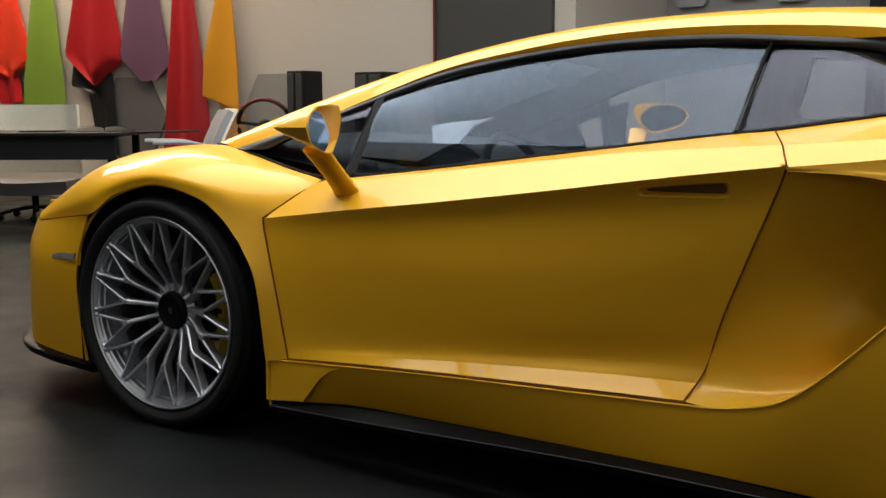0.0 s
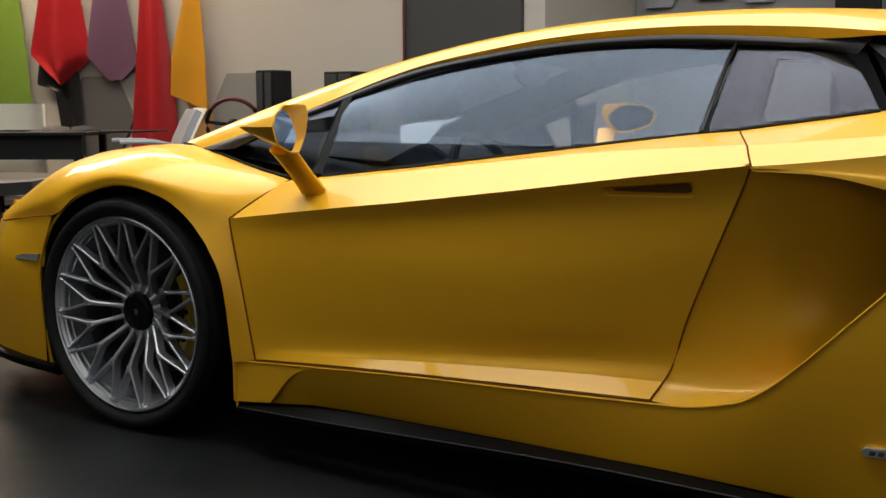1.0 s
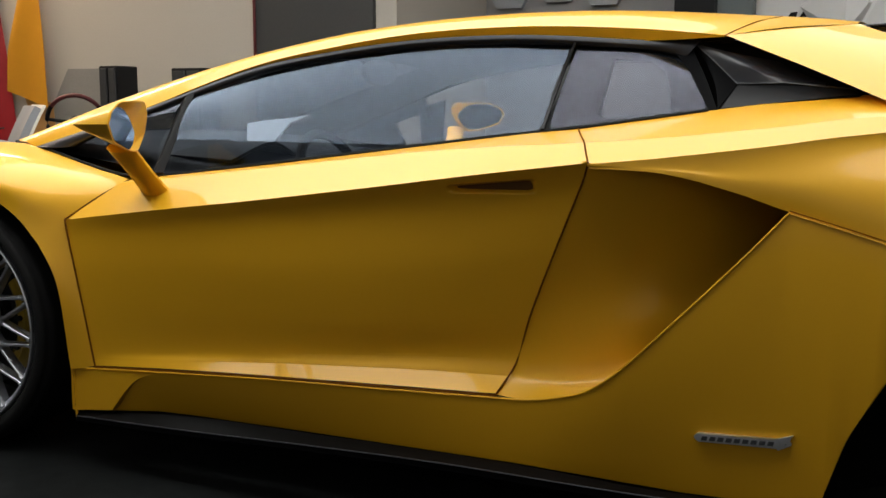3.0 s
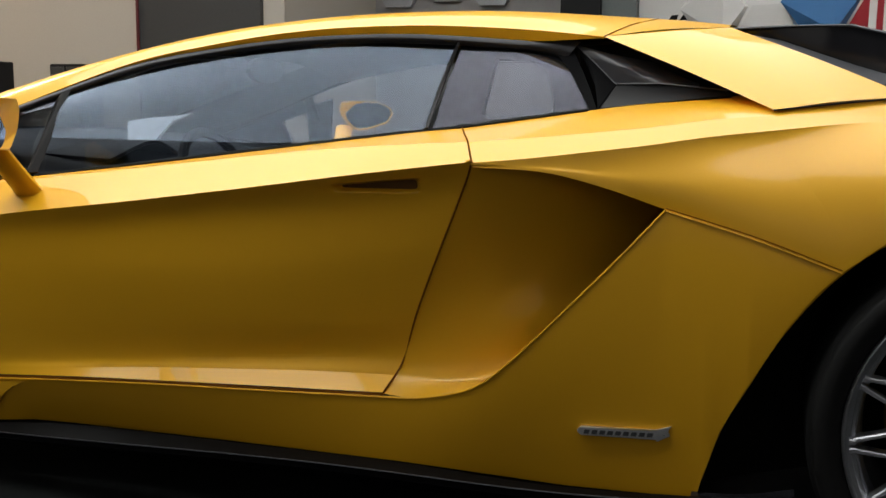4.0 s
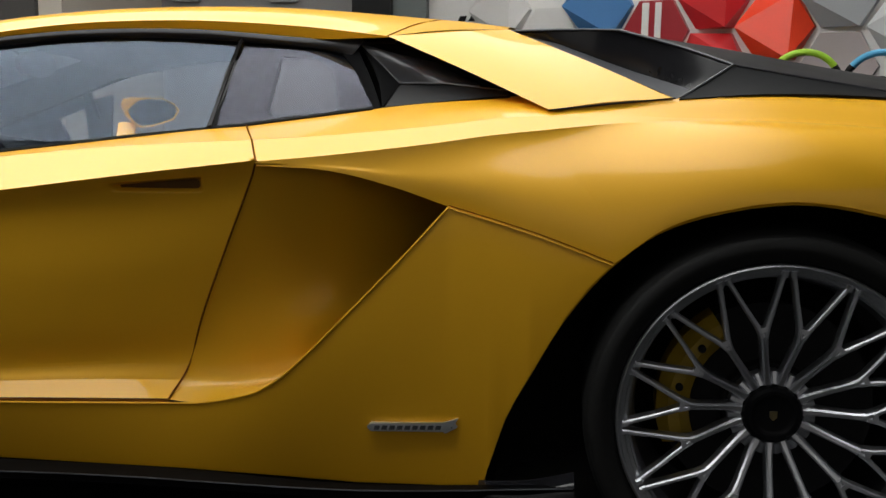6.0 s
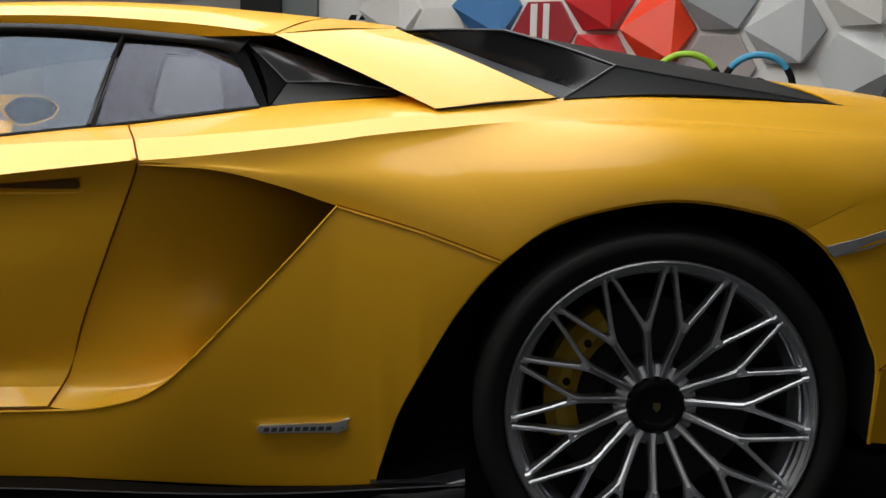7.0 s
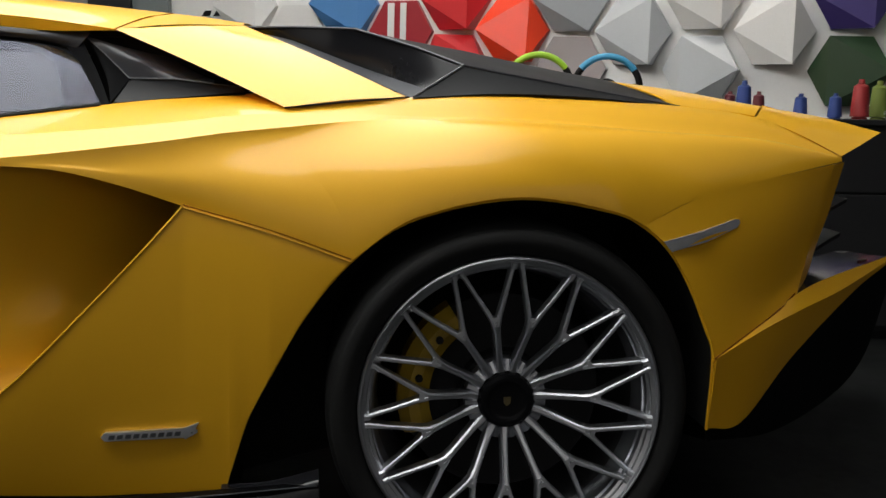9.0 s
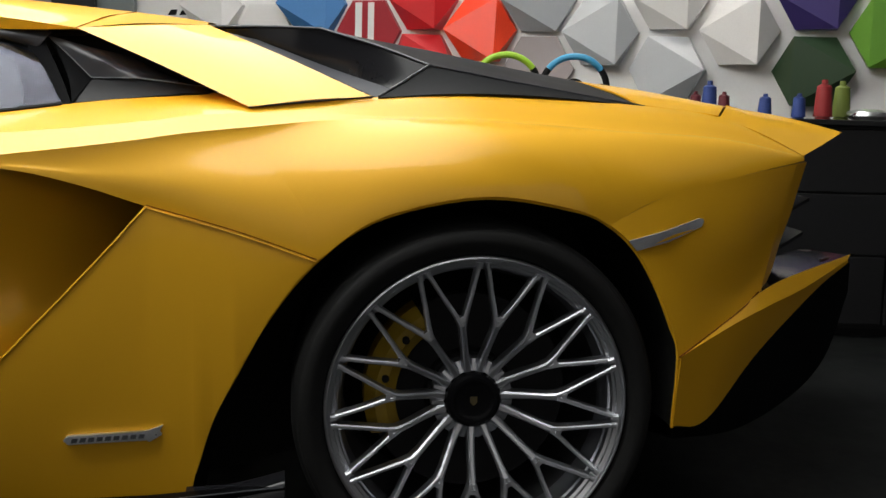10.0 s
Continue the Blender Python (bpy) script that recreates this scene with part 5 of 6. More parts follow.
    bm = B()
    slab(bm, [(-0.025, 0.760, 0.852), (0.253, 0.760, 1.015), (0.536, 0.760, 0.903), (0.532, 0.760, 0.870), (0.429, 0.760, 0.832), (0.471, 0.760, 0.763), (0.472, 0.760, 0.714), (-0.025, 0.760, 0.633)], (0, 0.012, 0))
    slab(bm, [(0.529, 0.765, 0.892), (0.641, 0.765, 0.924), (0.631, 0.765, 0.748), (0.547, 0.765, 0.742)], (0, 0.012, 0))
    part("sail_panel", bm, TRIM, car, "dark lining round the far front quarter window", smooth=False)
    # added sheet standing in for the bright patch seen past the dashboard
    bm = B()
    slab(bm, [(0.349, -0.12, 0.846), (0.413, -0.10, 0.857), (0.493, -0.09, 0.864), (0.559, -0.08, 0.875), (0.514, -0.13, 0.849), (0.569, -0.30, 0.799), (0.543, -0.40, 0.772)], (0.0, 0.004, -0.005))
    part("light_patch_sheet", bm, GREY_PLASTIC, car, "pale grey sheet added for the bright patch seen through the windscreen", smooth=False)


for build in (body_front, body_door, body_sill, body_rear, arch_liners, roof, rear_top, badge, wheels, cabin):
    build()
mirror_unit(False)
mirror_unit(True)


# ---- furnishings behind the car, desk side ----
LEATHER = {
    "orange_red": (0.62, 0.045, 0.02), "deep_red": (0.36, 0.012, 0.016), "bright_red": (0.34, 0.014, 0.018), "green": (0.17, 0.27, 0.04),
    "purple": (0.13, 0.065, 0.11), "ochre": (0.60, 0.27, 0.02), "tan": (0.42, 0.22, 0.08), "black": (0.015, 0.015, 0.016),
}
LEATHER = {k: mat(k + "_leather", c, 0.36, vary=0.12, grain=180, blotch=2.0, bump=0.15) for k, c in LEATHER.items()}


def hide(color, rows, y, folds, label):
    """A leather hide hung on the wall; rows are left and right ends from top to bottom."""
    bm = B()
    along = np.linspace(0, len(rows) - 1, 26)
    edge = lambda i, j: np.array([[np.interp(s, range(len(rows)), [r[i] for r in rows]), 0, np.interp(s, range(len(rows)), [r[j] for r in rows])] for s in along])
    left, right = edge(0, 1), edge(2, 3)
    g = []
    for k in range(26):
        v = k / 25
        row = []
        for i in range(21):
            s = i / 20
            p = left[k] + (right[k] - left[k]) * s
            wide = min(1.0, abs(right[k][0] - left[k][0]) / 0.4)
            w = (0.012 + 0.022 * v) * wide
            row.append((p[0], y - 0.012 - w * math.cos(s * folds * 2 * math.pi + v) - 0.03 * wide * math.sin(math.pi * s), p[2]))
        g.append(row)
    grid_faces(bm, g)
    ob = finish(bm, "leather_hide", LEATHER[color], True, 0.003, 60)
    tagged(ob, label, "leather hide", "hides on the wall")


hide("orange_red", [(-7.62, 2.6, -7.34, 2.6), (-7.72, 1.98, -7.24, 1.98), (-7.87, 1.40, -7.036, 1.40), (-7.43, 1.18, -7.39, 1.18)], 3.56, 1.0, "orange-red leather hide hung by its middle on the wall")
hide("deep_red", [(-7.7, 1.40, -7.4, 1.40), (-7.75, 1.2, -7.3, 1.2), (-7.65, 0.94, -7.26, 0.96)], 3.58, 1.0, "dark red leather hide hung beneath another one")
hide("green", [(-6.93, 2.6, -6.74, 2.6), (-7.0, 1.95, -6.67, 1.95), (-7.13, 1.40, -6.60, 1.40), (-7.25, 0.75, -6.53, 0.75)], 3.55, 0.6, "light green leather hide hung against the wall")
hide("black", [(-6.36, 1.6, -5.85, 1.6), (-6.41, 1.34, -5.86, 1.3), (-6.463, 1.11, -5.83, 1.16), (-6.20, 1.06, -5.82, 0.95), (-6.09, 0.45, -5.80, 0.45)], 3.58, 1.0, "black leather hide hung below a red one")
hide("bright_red", [(-6.20, 2.6, -5.88, 2.6), (-6.306, 1.92, -5.76, 1.90), (-6.473, 1.405, -5.646, 1.35), (-6.085, 1.11, -6.04, 1.11)], 3.53, 1.4, "red leather hide hung by its middle on the wall")
hide("purple", [(-5.48, 2.6, -5.24, 2.6), (-5.561, 1.88, -5.154, 1.86), (-5.685, 1.37, -5.024, 1.29), (-5.40, 1.135, -5.22, 1.145)], 3.55, 0.6, "dusty purple leather hide hung on the wall")
hide("bright_red", [(-4.91, 2.6, -4.78, 2.6), (-4.954, 1.84, -4.695, 1.83), (-5.01, 1.35, -4.62, 1.32), (-5.08, 0.85, -4.575, 0.85), (-5.16, 0.3, -4.52, 0.3)], 3.55, 1.3, "long red leather hide hung in soft folds")
hide("ochre", [(-4.32, 2.6, -4.24, 2.6), (-4.395, 1.81, -4.206, 1.80), (-4.544, 1.34, -4.161, 1.33), (-4.576, 1.0, -4.134, 0.857)], 3.53, 0.7, "ochre yellow leather hide hung on the wall")
hide("tan", [(-4.47, 1.0, -4.14, 0.9), (-4.40, 0.86, -4.12, 0.75), (-4.36, 0.3, -4.09, 0.3)], 3.58, 1.0, "tan leather hide hung below the ochre one")


def hex_outline(R, flat=True):
    return [(R * math.cos(radians(60 * k)), R * math.sin(radians(60 * k))) for k in range(6)]


def wall_hex_board(x, z, R, color, rough, label):
    bm = B()
    slab(bm, [(x + a, 3.57, z + b * 0.95) for a, b in hex_outline(R)], (0, 0.03, 0))
    tagged(finish(bm, "hexagon_board", mat("hexagon_board_face", color, rough), False), label, "wall panel", "hexagon boards low on the wall")


wall_hex_board(-5.60, 0.80, 0.46, (0.10, 0.095, 0.095), 0.5, "dark grey hexagon board leaning on the wall")
wall_hex_board(-3.74, 0.79, 0.47, (0.25, 0.235, 0.22), 0.6, "grey hexagon board low on the wall")


def speaker(x0, x1, z1):
    e = thing("speaker_column", (x0 + x1) / 2, 3.3, 0, "tall black box column standing before the wall", "loudspeaker", "black columns")
    bm = B()
    box(bm, x0, x1, 3.12, 3.34, 0, z1, 0.01)
    b = part("cabinet", bm, BLACK, e, smooth=False)
    bm = B()
    box(bm, x0 + 0.02, (x0 + x1) / 2 - 0.012, 3.105, 3.125, 0.05, z1 - 0.02, 0.004)
    box(bm, (x0 + x1) / 2 + 0.012, x1 - 0.02, 3.105, 3.125, 0.05, z1 - 0.02, 0.004)
    c = part("front_grille", bm, CHARCOAL, e, smooth=False)
    on(e, (b, c))


speaker(-3.24, -3.06, 1.178)
speaker(-2.57, -2.30, 1.155)


THREAD_RED = mat("dark_red_edge", (0.10, 0.012, 0.014), 0.5)


def steering_wheel(x, y, z, turn, rim, label, r=0.17, tilt=20):
    e = thing("steering_wheel", x, y, z, label, "steering wheel", "display steering wheels")
    e.rotation_euler = (radians(tilt), 0, radians(turn))
    n = 48
    pts = [(r * math.cos(2 * math.pi * k / n), 0, r * math.sin(2 * math.pi * k / n)) for k in range(n + 1)]
    bm = B()
    tube(bm, pts[5:20], 0.017, 15, 10, False)
    part("rim_top", bm, rim, e, "leather-wrapped coloured upper rim")
    bm = B()
    tube(bm, pts[19:] + pts[1:6], 0.0175, len(pts[19:]) + 5, 10, False)
    part("rim_lower", bm, BLACK, e)
    bm = B()
    for a in (8, 172, 270):
        c, s = math.cos(radians(a)), math.sin(radians(a))
        tube(bm, [(0.03 * c, 0.01, 0.03 * s), (r * c, 0, r * s)], 0.014, 6, 8)
    lathe(bm, [(0, -0.025), (0.045, -0.022), (0.058, 0.0), (0.05, 0.03), (0, 0.03)], n=24)
    part("hub", bm, BLACK, e)
    bm = B()
    tube(bm, [(0, 0.02, 0), (0, 0.08, -0.05), (0, 0.09, -(z - (0.906 if y < 3 else 0.0)))], 0.012, 14, 8)
    part("stand", bm, BLACK, e)


steering_wheel(-3.60, 3.25, 0.75, 30, THREAD_RED, "dark red leather steering wheel on a stand", 0.22, 15)


def local(name, depth, lateral, yaw, eye, turn, label, category, group=""):
    """A thing set by its distance along and across a sight line from a known eye."""
    a = radians(yaw)
    f, r = Vector((-math.sin(a), math.cos(a), 0)), Vector((math.cos(a), math.sin(a), 0))
    p = Vector((*eye, 0)) + f * depth + r * lateral
    e = thing(name, *p, label, category, group)
    e.rotation_euler = (0, 0, a + radians(turn))
    return e


DESK_EYE = (2.2477, -2.8906)


def desk():
    e = local("desk", 7.75, -3.45, 33.85, DESK_EYE, 0, "long black desk with a deep apron", "desk")
    bm = B()
    box(bm, -1.6, 1.17, -0.42, 0.42, 0.70, 0.725, 0.004)
    part("desktop", bm, COUNTER, e, smooth=False)
    bm = B()
    box(bm, -1.55, 1.10, -0.36, -0.33, 0.53, 0.70, 0.003)
    part("apron", bm, COUNTER, e, smooth=False)
    for x in (-1.5, 1.05):
        for y in (-0.3, 0.3):
            bm = B()
            box(bm, x - 0.025, x + 0.025, y - 0.025, y + 0.025, 0, 0.70, 0.004)
            part("leg", bm, BLACK, e, smooth=False)
    bm = B()
    slab(bm, [(1.10, -0.2, 0.712), (1.58, -0.12, 0.716), (1.58, 0.2, 0.716), (1.10, 0.25, 0.712)], (0, 0, 0.012))
    part("side_leaf", bm, COUNTER, e, "thin black side leaf", smooth=False)


def office_chair(e, shell, seat_mat, W=0.30, drop=0.0):
    bm = B()
    rails = [[(-W, 0.10, z), (-W * 0.6, 0.16 + 0.05 * (z - 0.5), z), (0, 0.18 + 0.05 * (z - 0.5), z), (W * 0.6, 0.16 + 0.05 * (z - 0.5), z), (W, 0.10, z)] for z in (0.50 - drop, 0.62 - drop / 2, 0.76, 0.88, 0.925)]
    loft(bm, rails, 24, 14)
    part("backrest", bm, shell, e, thick=0.025)
    bm = B()
    loft(bm, [[(-W, y, 0.455 - drop), (-W * 0.5, y, 0.445 - drop), (0, y, 0.44 - drop), (W * 0.5, y, 0.445 - drop), (W, y, 0.455 - drop)] for y in (-0.28, -0.20, 0.0, 0.14)] , 20, 10)
    part("seat", bm, seat_mat, e, thick=0.10)
    bm = B()
    tube(bm, [(0, 0, 0.06), (0, 0, 0.40 - drop)], 0.028, 4, 10)
    part("gas_column", bm, BLACK, e)
    for k in range(5):
        a = 2 * math.pi * k / 5
        bm = B()
        tube(bm, [(0, 0, 0.10), (0.16 * math.cos(a), 0.16 * math.sin(a), 0.085), (0.28 * math.cos(a), 0.28 * math.sin(a), 0.055)], 0.016, 8, 6)
        lathe(bm, [(0.0, -0.02), (0.026, -0.02), (0.026, 0.02), (0.0, 0.02)], n=14, centre=(0.28 * math.cos(a), 0.28 * math.sin(a), 0.027))
        part("caster_leg", bm, BLACK, e)


desk()
CHAIR_GROUP = "chairs round the desk"
office_chair(local("office_chair", 8.35, -3.33, 33.85, DESK_EYE, 0, "office chair with an ivory shell behind the desk", "chair", CHAIR_GROUP), WHITE_PLASTIC, GREY_PLASTIC, 0.36, 0.13)


def side_chair(e):
    """A chair with a reclined back: pale shell, grey padding."""
    face = lambda off, half, lo, hi: [(-half, off + 0.37 * (z - 0.62) + 0.03 * ((z - lo) / (hi - lo)) ** 2, z) for z in np.linspace(lo, hi, 7)]
    for name, off, half, lo, hi, m, label in (("padding", 0.0, 0.205, 0.60, 0.885, GREY_PLASTIC, "grey padded back"), ("shell", 0.052, 0.215, 0.58, 0.893, WHITE_PLASTIC, "pale shell behind the padding")):
        bm = B()
        a = face(off, half, lo, hi)
        loft(bm, [a, [(0, y + 0.018, z) for x, y, z in a], [(-x, y, z) for x, y, z in a]], 16, 12)
        part(name, bm, m, e, label, thick=0.05 if name == "padding" else 0.018)
    bm = B()
    loft(bm, [[(-0.22, y, z), (0, y, z - 0.012), (0.22, y, z)] for y, z in ((-0.50, 0.44), (-0.44, 0.462), (-0.2, 0.455), (0.02, 0.45))], 12, 14)
    part("seat", bm, GREY_PLASTIC, e, thick=0.05)
    for s in (-1, 1):
        bm = B()
        tube(bm, [(s * 0.24, 0.04, 0.60), (s * 0.25, -0.12, 0.655), (s * 0.25, -0.40, 0.665)], 0.014, 14, 8)
        part("armrest", bm, GREY_PLASTIC, e)
        for y in (-0.42, 0.04):
            bm = B()
            tube(bm, [(s * 0.20, y, 0), (s * 0.20, y, 0.44)] if y < 0 else [(s * 0.20, y, 0), (s * 0.20, y, 0.44), (s * 0.24, y, 0.61)], 0.013, 10, 8)
            part("leg", bm, BLACK, e)


side_chair(local("office_chair", 7.4, -1.70, 33.85, DESK_EYE, -68, "grey padded chair with a pale shell beside the desk", "chair", CHAIR_GROUP))


def desk_items():
    e = local("tablet", 7.6, -2.95, 33.85, DESK_EYE, 5, "thin black tablet lying on the desk", "tablet")
    bm = B()
    box(bm, -0.14, 0.14, -0.09, 0.09, 0.725, 0.735, 0.003)
    ob = part("body", bm, GLOSS, e, smooth=False)
    for k, lat in enumerate((-2.62, -2.42)):
        e = local("headset", 7.7, lat, 33.85, DESK_EYE, 30 * k, "black curved device lying on the desk", "device", "devices on the desk")
        bm = B()
        loft(bm, [[(-0.11, -0.05, 0.727), (0, -0.06, 0.73), (0.11, -0.05, 0.727)], [(-0.10, 0, 0.755), (0, 0, 0.765), (0.10, 0, 0.748)], [(-0.11, 0.05, 0.727), (0, 0.06, 0.73), (0.11, 0.05, 0.727)]], 10, 10)
        part("body", bm, BLACK, e, thick=0.004)


desk_items()


# ---- recess: door panel, column ----
def recess():
    bm = B()
    box(bm, -2.13, -1.16, 3.55, 3.6, 0, 2.6, 0.004)
    d = tagged(finish(bm, "door_1", CHARCOAL, False), "charcoal grey closed door leaf in the plaster wall", "door", kind="structure")
    bm = B()
    box(bm, -2.15, -2.13, 3.54, 3.6, 0, 2.6, 0.003)
    part("door_edge", bm, THREAD_RED, d, "dark red edge strip", smooth=False)
    bm = B()
    box(bm, 0.62, 0.92, 5.0, 5.26, 0, 4.4)
    tagged(finish(bm, "pillar", BLACK, False), "black square pillar in the recess", "pillar", kind="structure")
    bm = B()
    box(bm, 0.92, 1.18, 5.1, 5.26, 0, 4.4)
    tagged(finish(bm, "trim", mat("grey_green_trim", (0.12, 0.14, 0.14), 0.6), False), "grey-green panel beside the pillar", "trim", kind="structure")
    for i, (x, z) in enumerate(((-0.78, 1.86), (-0.36, 1.90), (0.02, 1.86), (0.40, 1.92))):
        bm = B()
        slab(bm, [(x + a, 5.2, z + b * 0.95) for a, b in hex_outline(0.21)], (0, 0.06, 0))
        tagged(finish(bm, "hexagon_board", GREY_PLASTIC, False), "grey hexagon board on the recess wall", "wall panel", "hexagon boards in the recess")


recess()

# ---- sample wall and work counter ----
WALL_U = Vector((math.cos(radians(28)), -math.sin(radians(28)), 0))
WALL_N = Vector((-math.sin(radians(28)), -math.cos(radians(28)), 0))
WALL_O = Vector((4.29, 3.6, 0))
HEX = {
    "white": (0.72, 0.71, 0.70), "blue": (0.06, 0.20, 0.46), "stripe_red": (0.33, 0.02, 0.03), "red": (0.55, 0.02, 0.025), "orange": (0.85, 0.06, 0.02),
    "light": (0.46, 0.48, 0.50), "grey": (0.34, 0.36, 0.38), "dark": (0.16, 0.17, 0.19), "mauve": (0.36, 0.32, 0.32), "navy": (0.05, 0.035, 0.16), "bottle": (0.022, 0.048, 0.022), "leaf": (0.12, 0.30, 0.03),
}
HEX = {k: mat(k + "_sample_leather", c, 0.34, vary=0.06, grain=160, bump=0.08, spec=0.4) for k, c in HEX.items()}


STRIPES = ((-0.095, -0.045), (0.0, 0.045))


def hexagon(s, z, color, parity, heights, label, R=0.237):
    """A folded panel: a raised triangle over alternate corners and three flaps down to the others."""
    bm = B()
    at = lambda a, b, h: WALL_O + WALL_U * (s + a) + Vector((0, 0, z + b)) + WALL_N * h
    lift = [0.04 + (1.3 * heights[k // 2] if heights and k % 2 == parity else 0.0) for k in range(6)]
    outline = [(a, b * 0.99) for a, b in hex_outline(R)]
    rim = [bm.verts.new(at(*p, h)) for p, h in zip(outline, lift)]
    back = [bm.verts.new(at(*p, 0.0)) for p in outline]
    for k in range(6):
        bm.faces.new((back[k], back[(k + 1) % 6], rim[(k + 1) % 6], rim[k]))
    if heights:
        bm.faces.new([rim[k] for k in range(parity, 6, 2)])
        for k in range(1 - parity, 6, 2):
            bm.faces.new((rim[k - 1], rim[k], rim[(k + 1) % 6]))
    else:
        bm.faces.new(rim)
    ob = tagged(finish(bm, "hexagon_panel", HEX[color], False), label)
    ob.parent = sample_wall
    if color == "stripe_red":
        for a0, a1 in STRIPES:
            bm = B()
            slab(bm, [at(a, b, 0.041) for a, b in ((a0, -0.19), (a1, -0.19), (a1, 0.19), (a0, 0.19))], WALL_N * 0.003)
            part("stripe", bm, HEX["white"], ob, "pale vertical stripe", smooth=False)


for s, z, color, parity, heights, label in (
    (-2.83, 1.6, "white", 1, (0.07, 0.07, 0.07), "white folded hexagon panel on the sample wall"),
    (-2.42, 1.4, "white", 1, (), "flat white hexagon panel on the sample wall"),
    (-2.02, 1.6, "blue", 1, (0.05, 0.10, 0.05), "blue folded hexagon panel on the sample wall"),
    (-2.02, 1.16, "blue", 0, (0.07, 0.07, 0.07), "blue folded hexagon panel on the sample wall"),
    (-1.61, 1.42, "stripe_red", 1, (), "dark red hexagon panel with two pale stripes"),
    (-1.2, 1.63, "red", 1, (0.09, 0.05, 0.09), "red folded hexagon panel on the sample wall"),
    (-1.2, 1.19, "red", 0, (0.07, 0.07, 0.07), "red folded hexagon panel on the sample wall"),
    (-0.79, 1.425, "orange", 1, (0.05, 0.08, 0.09), "orange-red folded hexagon panel on the sample wall"),
    (-0.4, 1.62, "grey", 1, (0.03, 0.11, 0.03), "grey folded hexagon panel on the sample wall"),
    (-0.4, 1.18, "mauve", 0, (), "flat mauve-grey hexagon panel on the sample wall"),
    (0.005, 1.41, "light", 1, (0.08, 0.06, 0.09), "pale grey folded hexagon panel on the sample wall"),
    (0.43, 1.63, "white", 1, (0.09, 0.06, 0.06), "white folded hexagon panel on the sample wall"),
    (0.43, 1.18, "light", 0, (0.09, 0.04, 0.05), "pale grey folded hexagon panel on the sample wall"),
    (0.855, 1.42, "white", 1, (0.10, 0.03, 0.10), "white folded hexagon panel on the sample wall"),
    (1.29, 1.63, "navy", 1, (0.07, 0.07, 0.07), "dark violet folded hexagon panel on the sample wall"),
    (1.29, 1.18, "bottle", 0, (0.10, 0.06, 0.06), "bottle green folded hexagon panel on the sample wall"),
    (1.71, 1.41, "leaf", 0, (0.07, 0.07, 0.07), "leaf green folded hexagon panel on the sample wall"),
    (2.13, 1.62, "grey", 1, (0.07, 0.07, 0.07), "grey folded hexagon panel on the sample wall"),
    (2.13, 1.18, "orange", 0, (0.07, 0.07, 0.07), "orange-red folded hexagon panel on the sample wall"),
):
    hexagon(s, z, color, parity, heights, label)

# small dark mark on the white wall beside the panels
bm = B()
for k in range(3):
    q = -3.25 + 0.10 * k
    slab(bm, [WALL_O + WALL_U * (q + a) + Vector((0, 0, b)) for a, b in ((0.0, 1.535), (0.07, 1.535), (0.085, 1.575), (0.03, 1.575))], WALL_N * 0.006)
ob = tagged(finish(bm, "wall_mark", BLACK, False), "small dark slanted bars on the white wall")
ob.parent = sample_wall

COUNTER_EYE = (2.356, -2.8573)


def counter():
    e = local("work_counter", 4.2, 2.0, -8.4, COUNTER_EYE, 0, "long black lacquered work counter with drawers", "counter")
    bm = B()
    box(bm, -2.4, 3.2, 0.02, 1.40, 0.04, 0.88)
    part("carcass", bm, COUNTER, e, smooth=False)
    bm = B()
    box(bm, -2.42, 3.22, -0.02, 1.42, 0.882, 0.906, 0.004)
    part("worktop", bm, COUNTER, e, smooth=False)
    for i in range(5):
        for z0, z1 in ((0.06, 0.345), (0.352, 0.603), (0.610, 0.87)):
            bm = B()
            box(bm, -2.38 + i * 1.11, -2.38 + i * 1.11 + 1.10, 0.0, 0.02, z0, z1, 0.004)
            part("drawer_front", bm, COUNTER, e, smooth=False)
    bm = B()
    box(bm, -2.35, 3.15, 0.06, 1.3, 0, 0.04)
    part("plinth", bm, BLACK, e, smooth=False)


counter()
THREAD = {k: mat(k + "_thread", c, 0.55, vary=0.12, grain=400, bump=0.4) for k, c in {"blue": (0.022, 0.05, 0.21), "red": (0.30, 0.018, 0.02), "maroon": (0.11, 0.01, 0.018), "green": (0.15, 0.20, 0.03)}.items()}


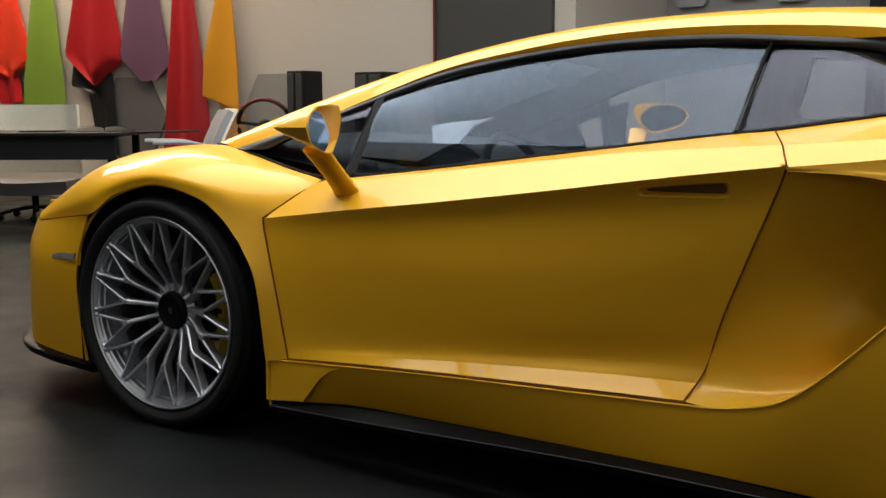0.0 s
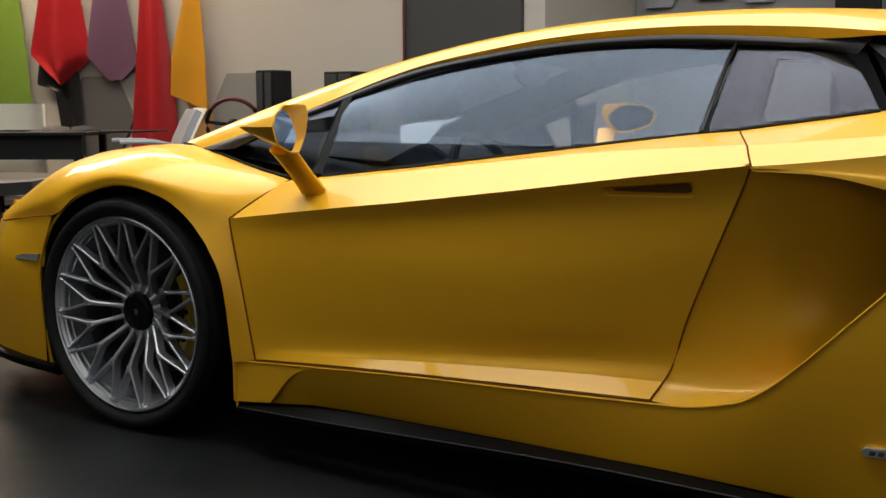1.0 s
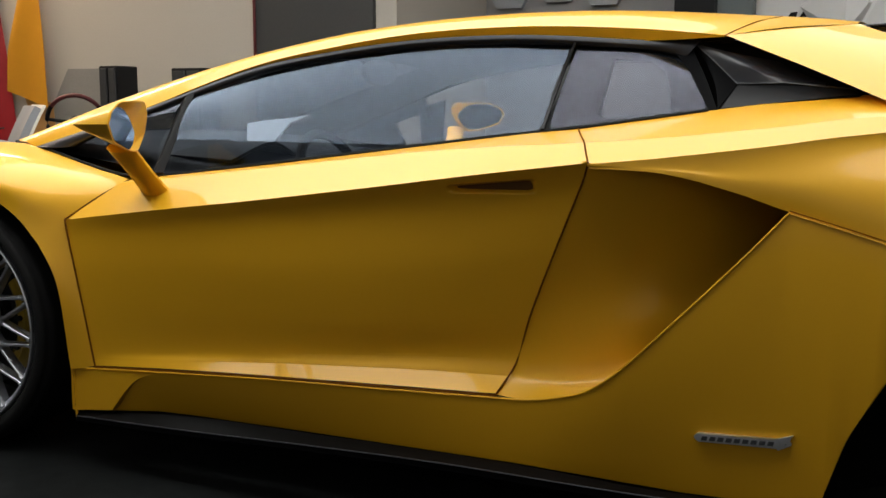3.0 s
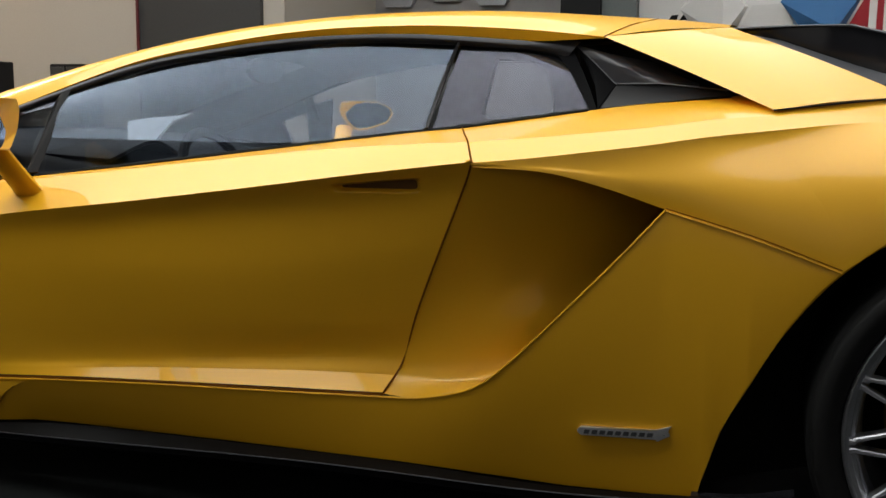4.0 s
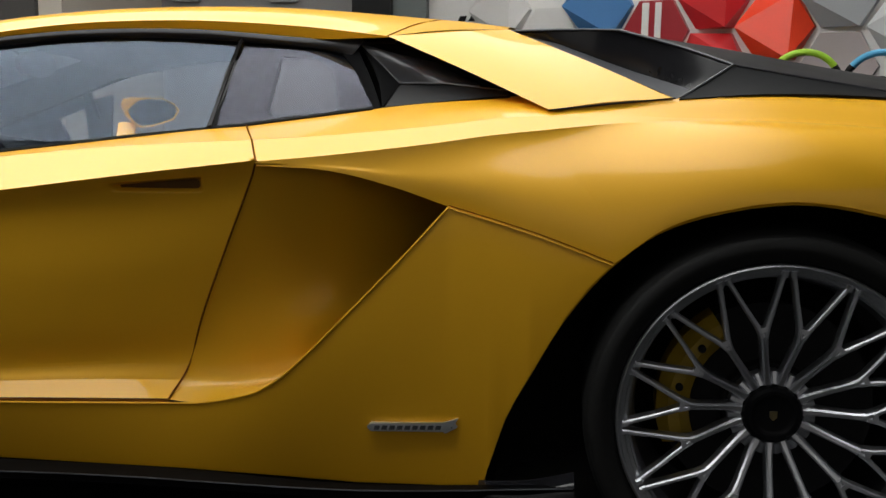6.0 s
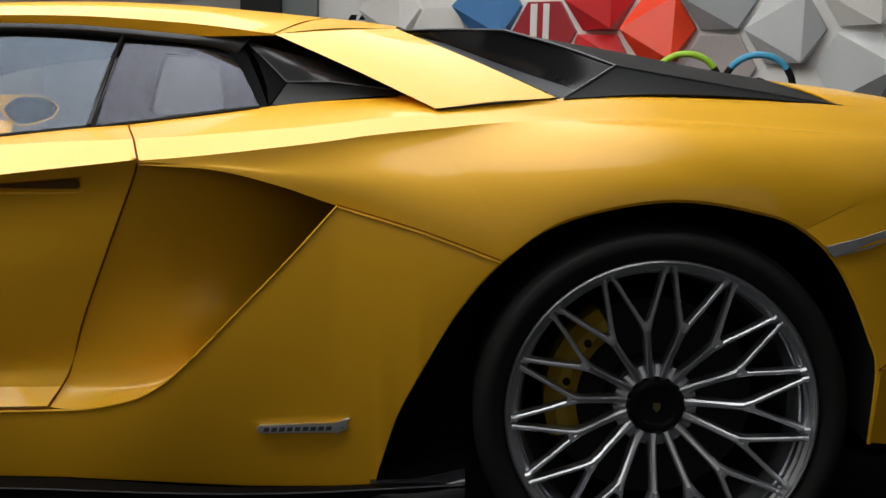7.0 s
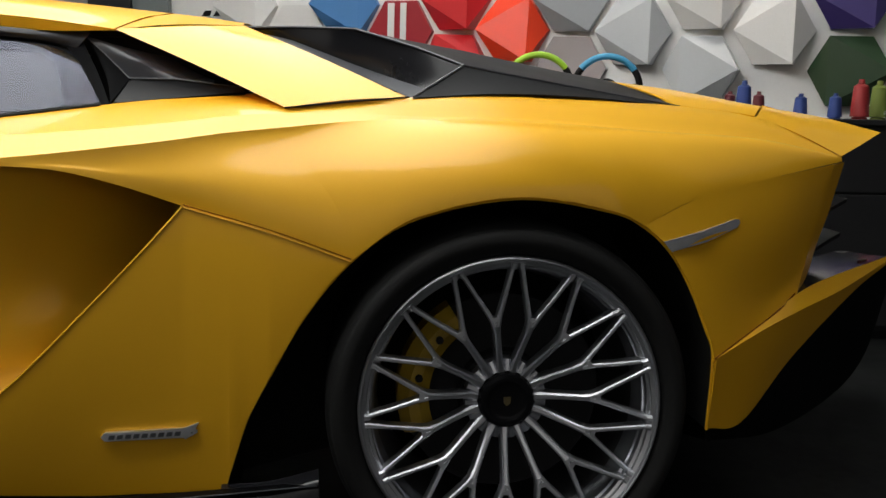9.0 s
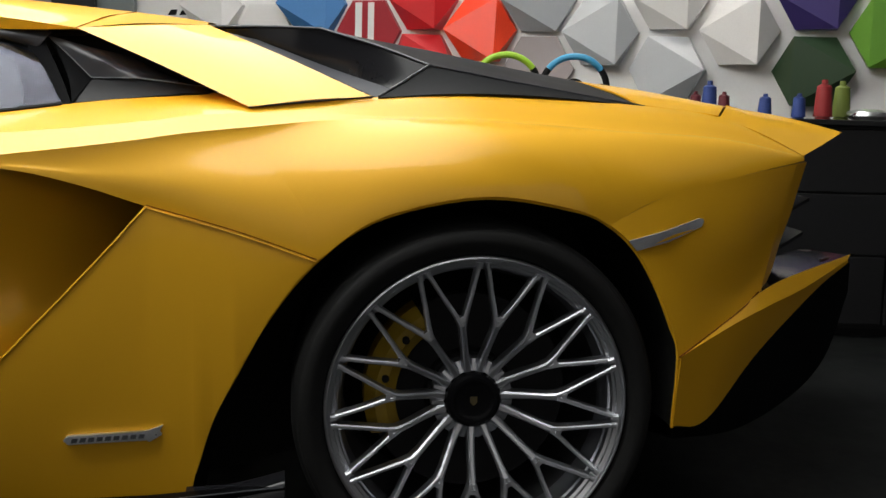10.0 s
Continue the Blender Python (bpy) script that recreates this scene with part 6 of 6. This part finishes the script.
def spool(px, depth, h, r, color):
    lat = (px - 791) * 0.99 / 1812 * depth
    e = local("thread_spool", depth, lat, -8.4, COUNTER_EYE, 0, color + " cone of sewing thread standing on the counter", "thread spool", "thread spools")
    z = 0.906
    bm = B()
    n = 16
    prof = [(r * 0.55, z + 0.01)]
    for k in range(n):
        f = k / (n - 1)
        prof.append((r * (1.0 - 0.22 * f) + 0.0012 * (k % 2), z + h * (0.06 + 0.76 * f)))
    prof.append((r * 0.45, z + h * 0.88))
    lathe(bm, prof, "z", 24)
    part("thread", bm, THREAD[color], e)
    bm = B()
    lathe(bm, [(0.001, z), (r * 0.8, z), (r * 0.8, z + 0.008), (r * 0.3, z + 0.012), (r * 0.3, z + h * 0.88), (r * 0.36, z + h * 0.9), (r * 0.3, z + h), (0.001, z + h)], "z", 18)
    part("core", bm, THREAD[color] if color == "maroon" else WHITE_PLASTIC if h > 0.4 else THREAD[color], e)


for px, depth, h, r, c in ((1229, 4.95, 0.115, 0.030, "maroon"), (1253, 4.9, 0.165, 0.038, "blue"), (1279, 4.85, 0.115, 0.030, "maroon"), (1352, 4.6, 0.105, 0.031, "blue"), (1412, 4.6, 0.11, 0.031, "blue"), (1455, 4.65, 0.175, 0.041, "red"), (1487, 4.75, 0.175, 0.041, "green")):
    spool(px, depth, h, r, c)

e = local("bowl", 4.7, (1535 - 791) * 0.99 / 1812 * 4.7, -8.4, COUNTER_EYE, 0, "low polished metal bowl on the counter", "bowl")
bm = B()
lathe(bm, [(0.001, 0.906), (0.07, 0.906), (0.095, 0.925), (0.09, 0.945), (0.04, 0.955), (0.001, 0.957)], "z", 32)
part("body", bm, CHROME, e)
BLUE_LEATHER = mat("sky_blue_leather", (0.06, 0.32, 0.55), 0.45, bump=0.1)
LIME_LEATHER = mat("lime_leather", (0.30, 0.52, 0.03), 0.45, bump=0.1)
for px, rim, label in ((893, LIME_LEATHER, "steering wheel with a lime green upper rim on the counter"), (1013, BLUE_LEATHER, "steering wheel with a sky blue upper rim on the counter")):
    a = radians(-8.4)
    p = Vector((*COUNTER_EYE, 0)) + Vector((-math.sin(a), math.cos(a), 0)) * 5.3 + Vector((math.cos(a), math.sin(a), 0)) * ((px - 791) * 0.99 / 1812 * 5.3)
    steering_wheel(p.x, p.y, 1.02, -8.4, rim, label, 0.168, 8)
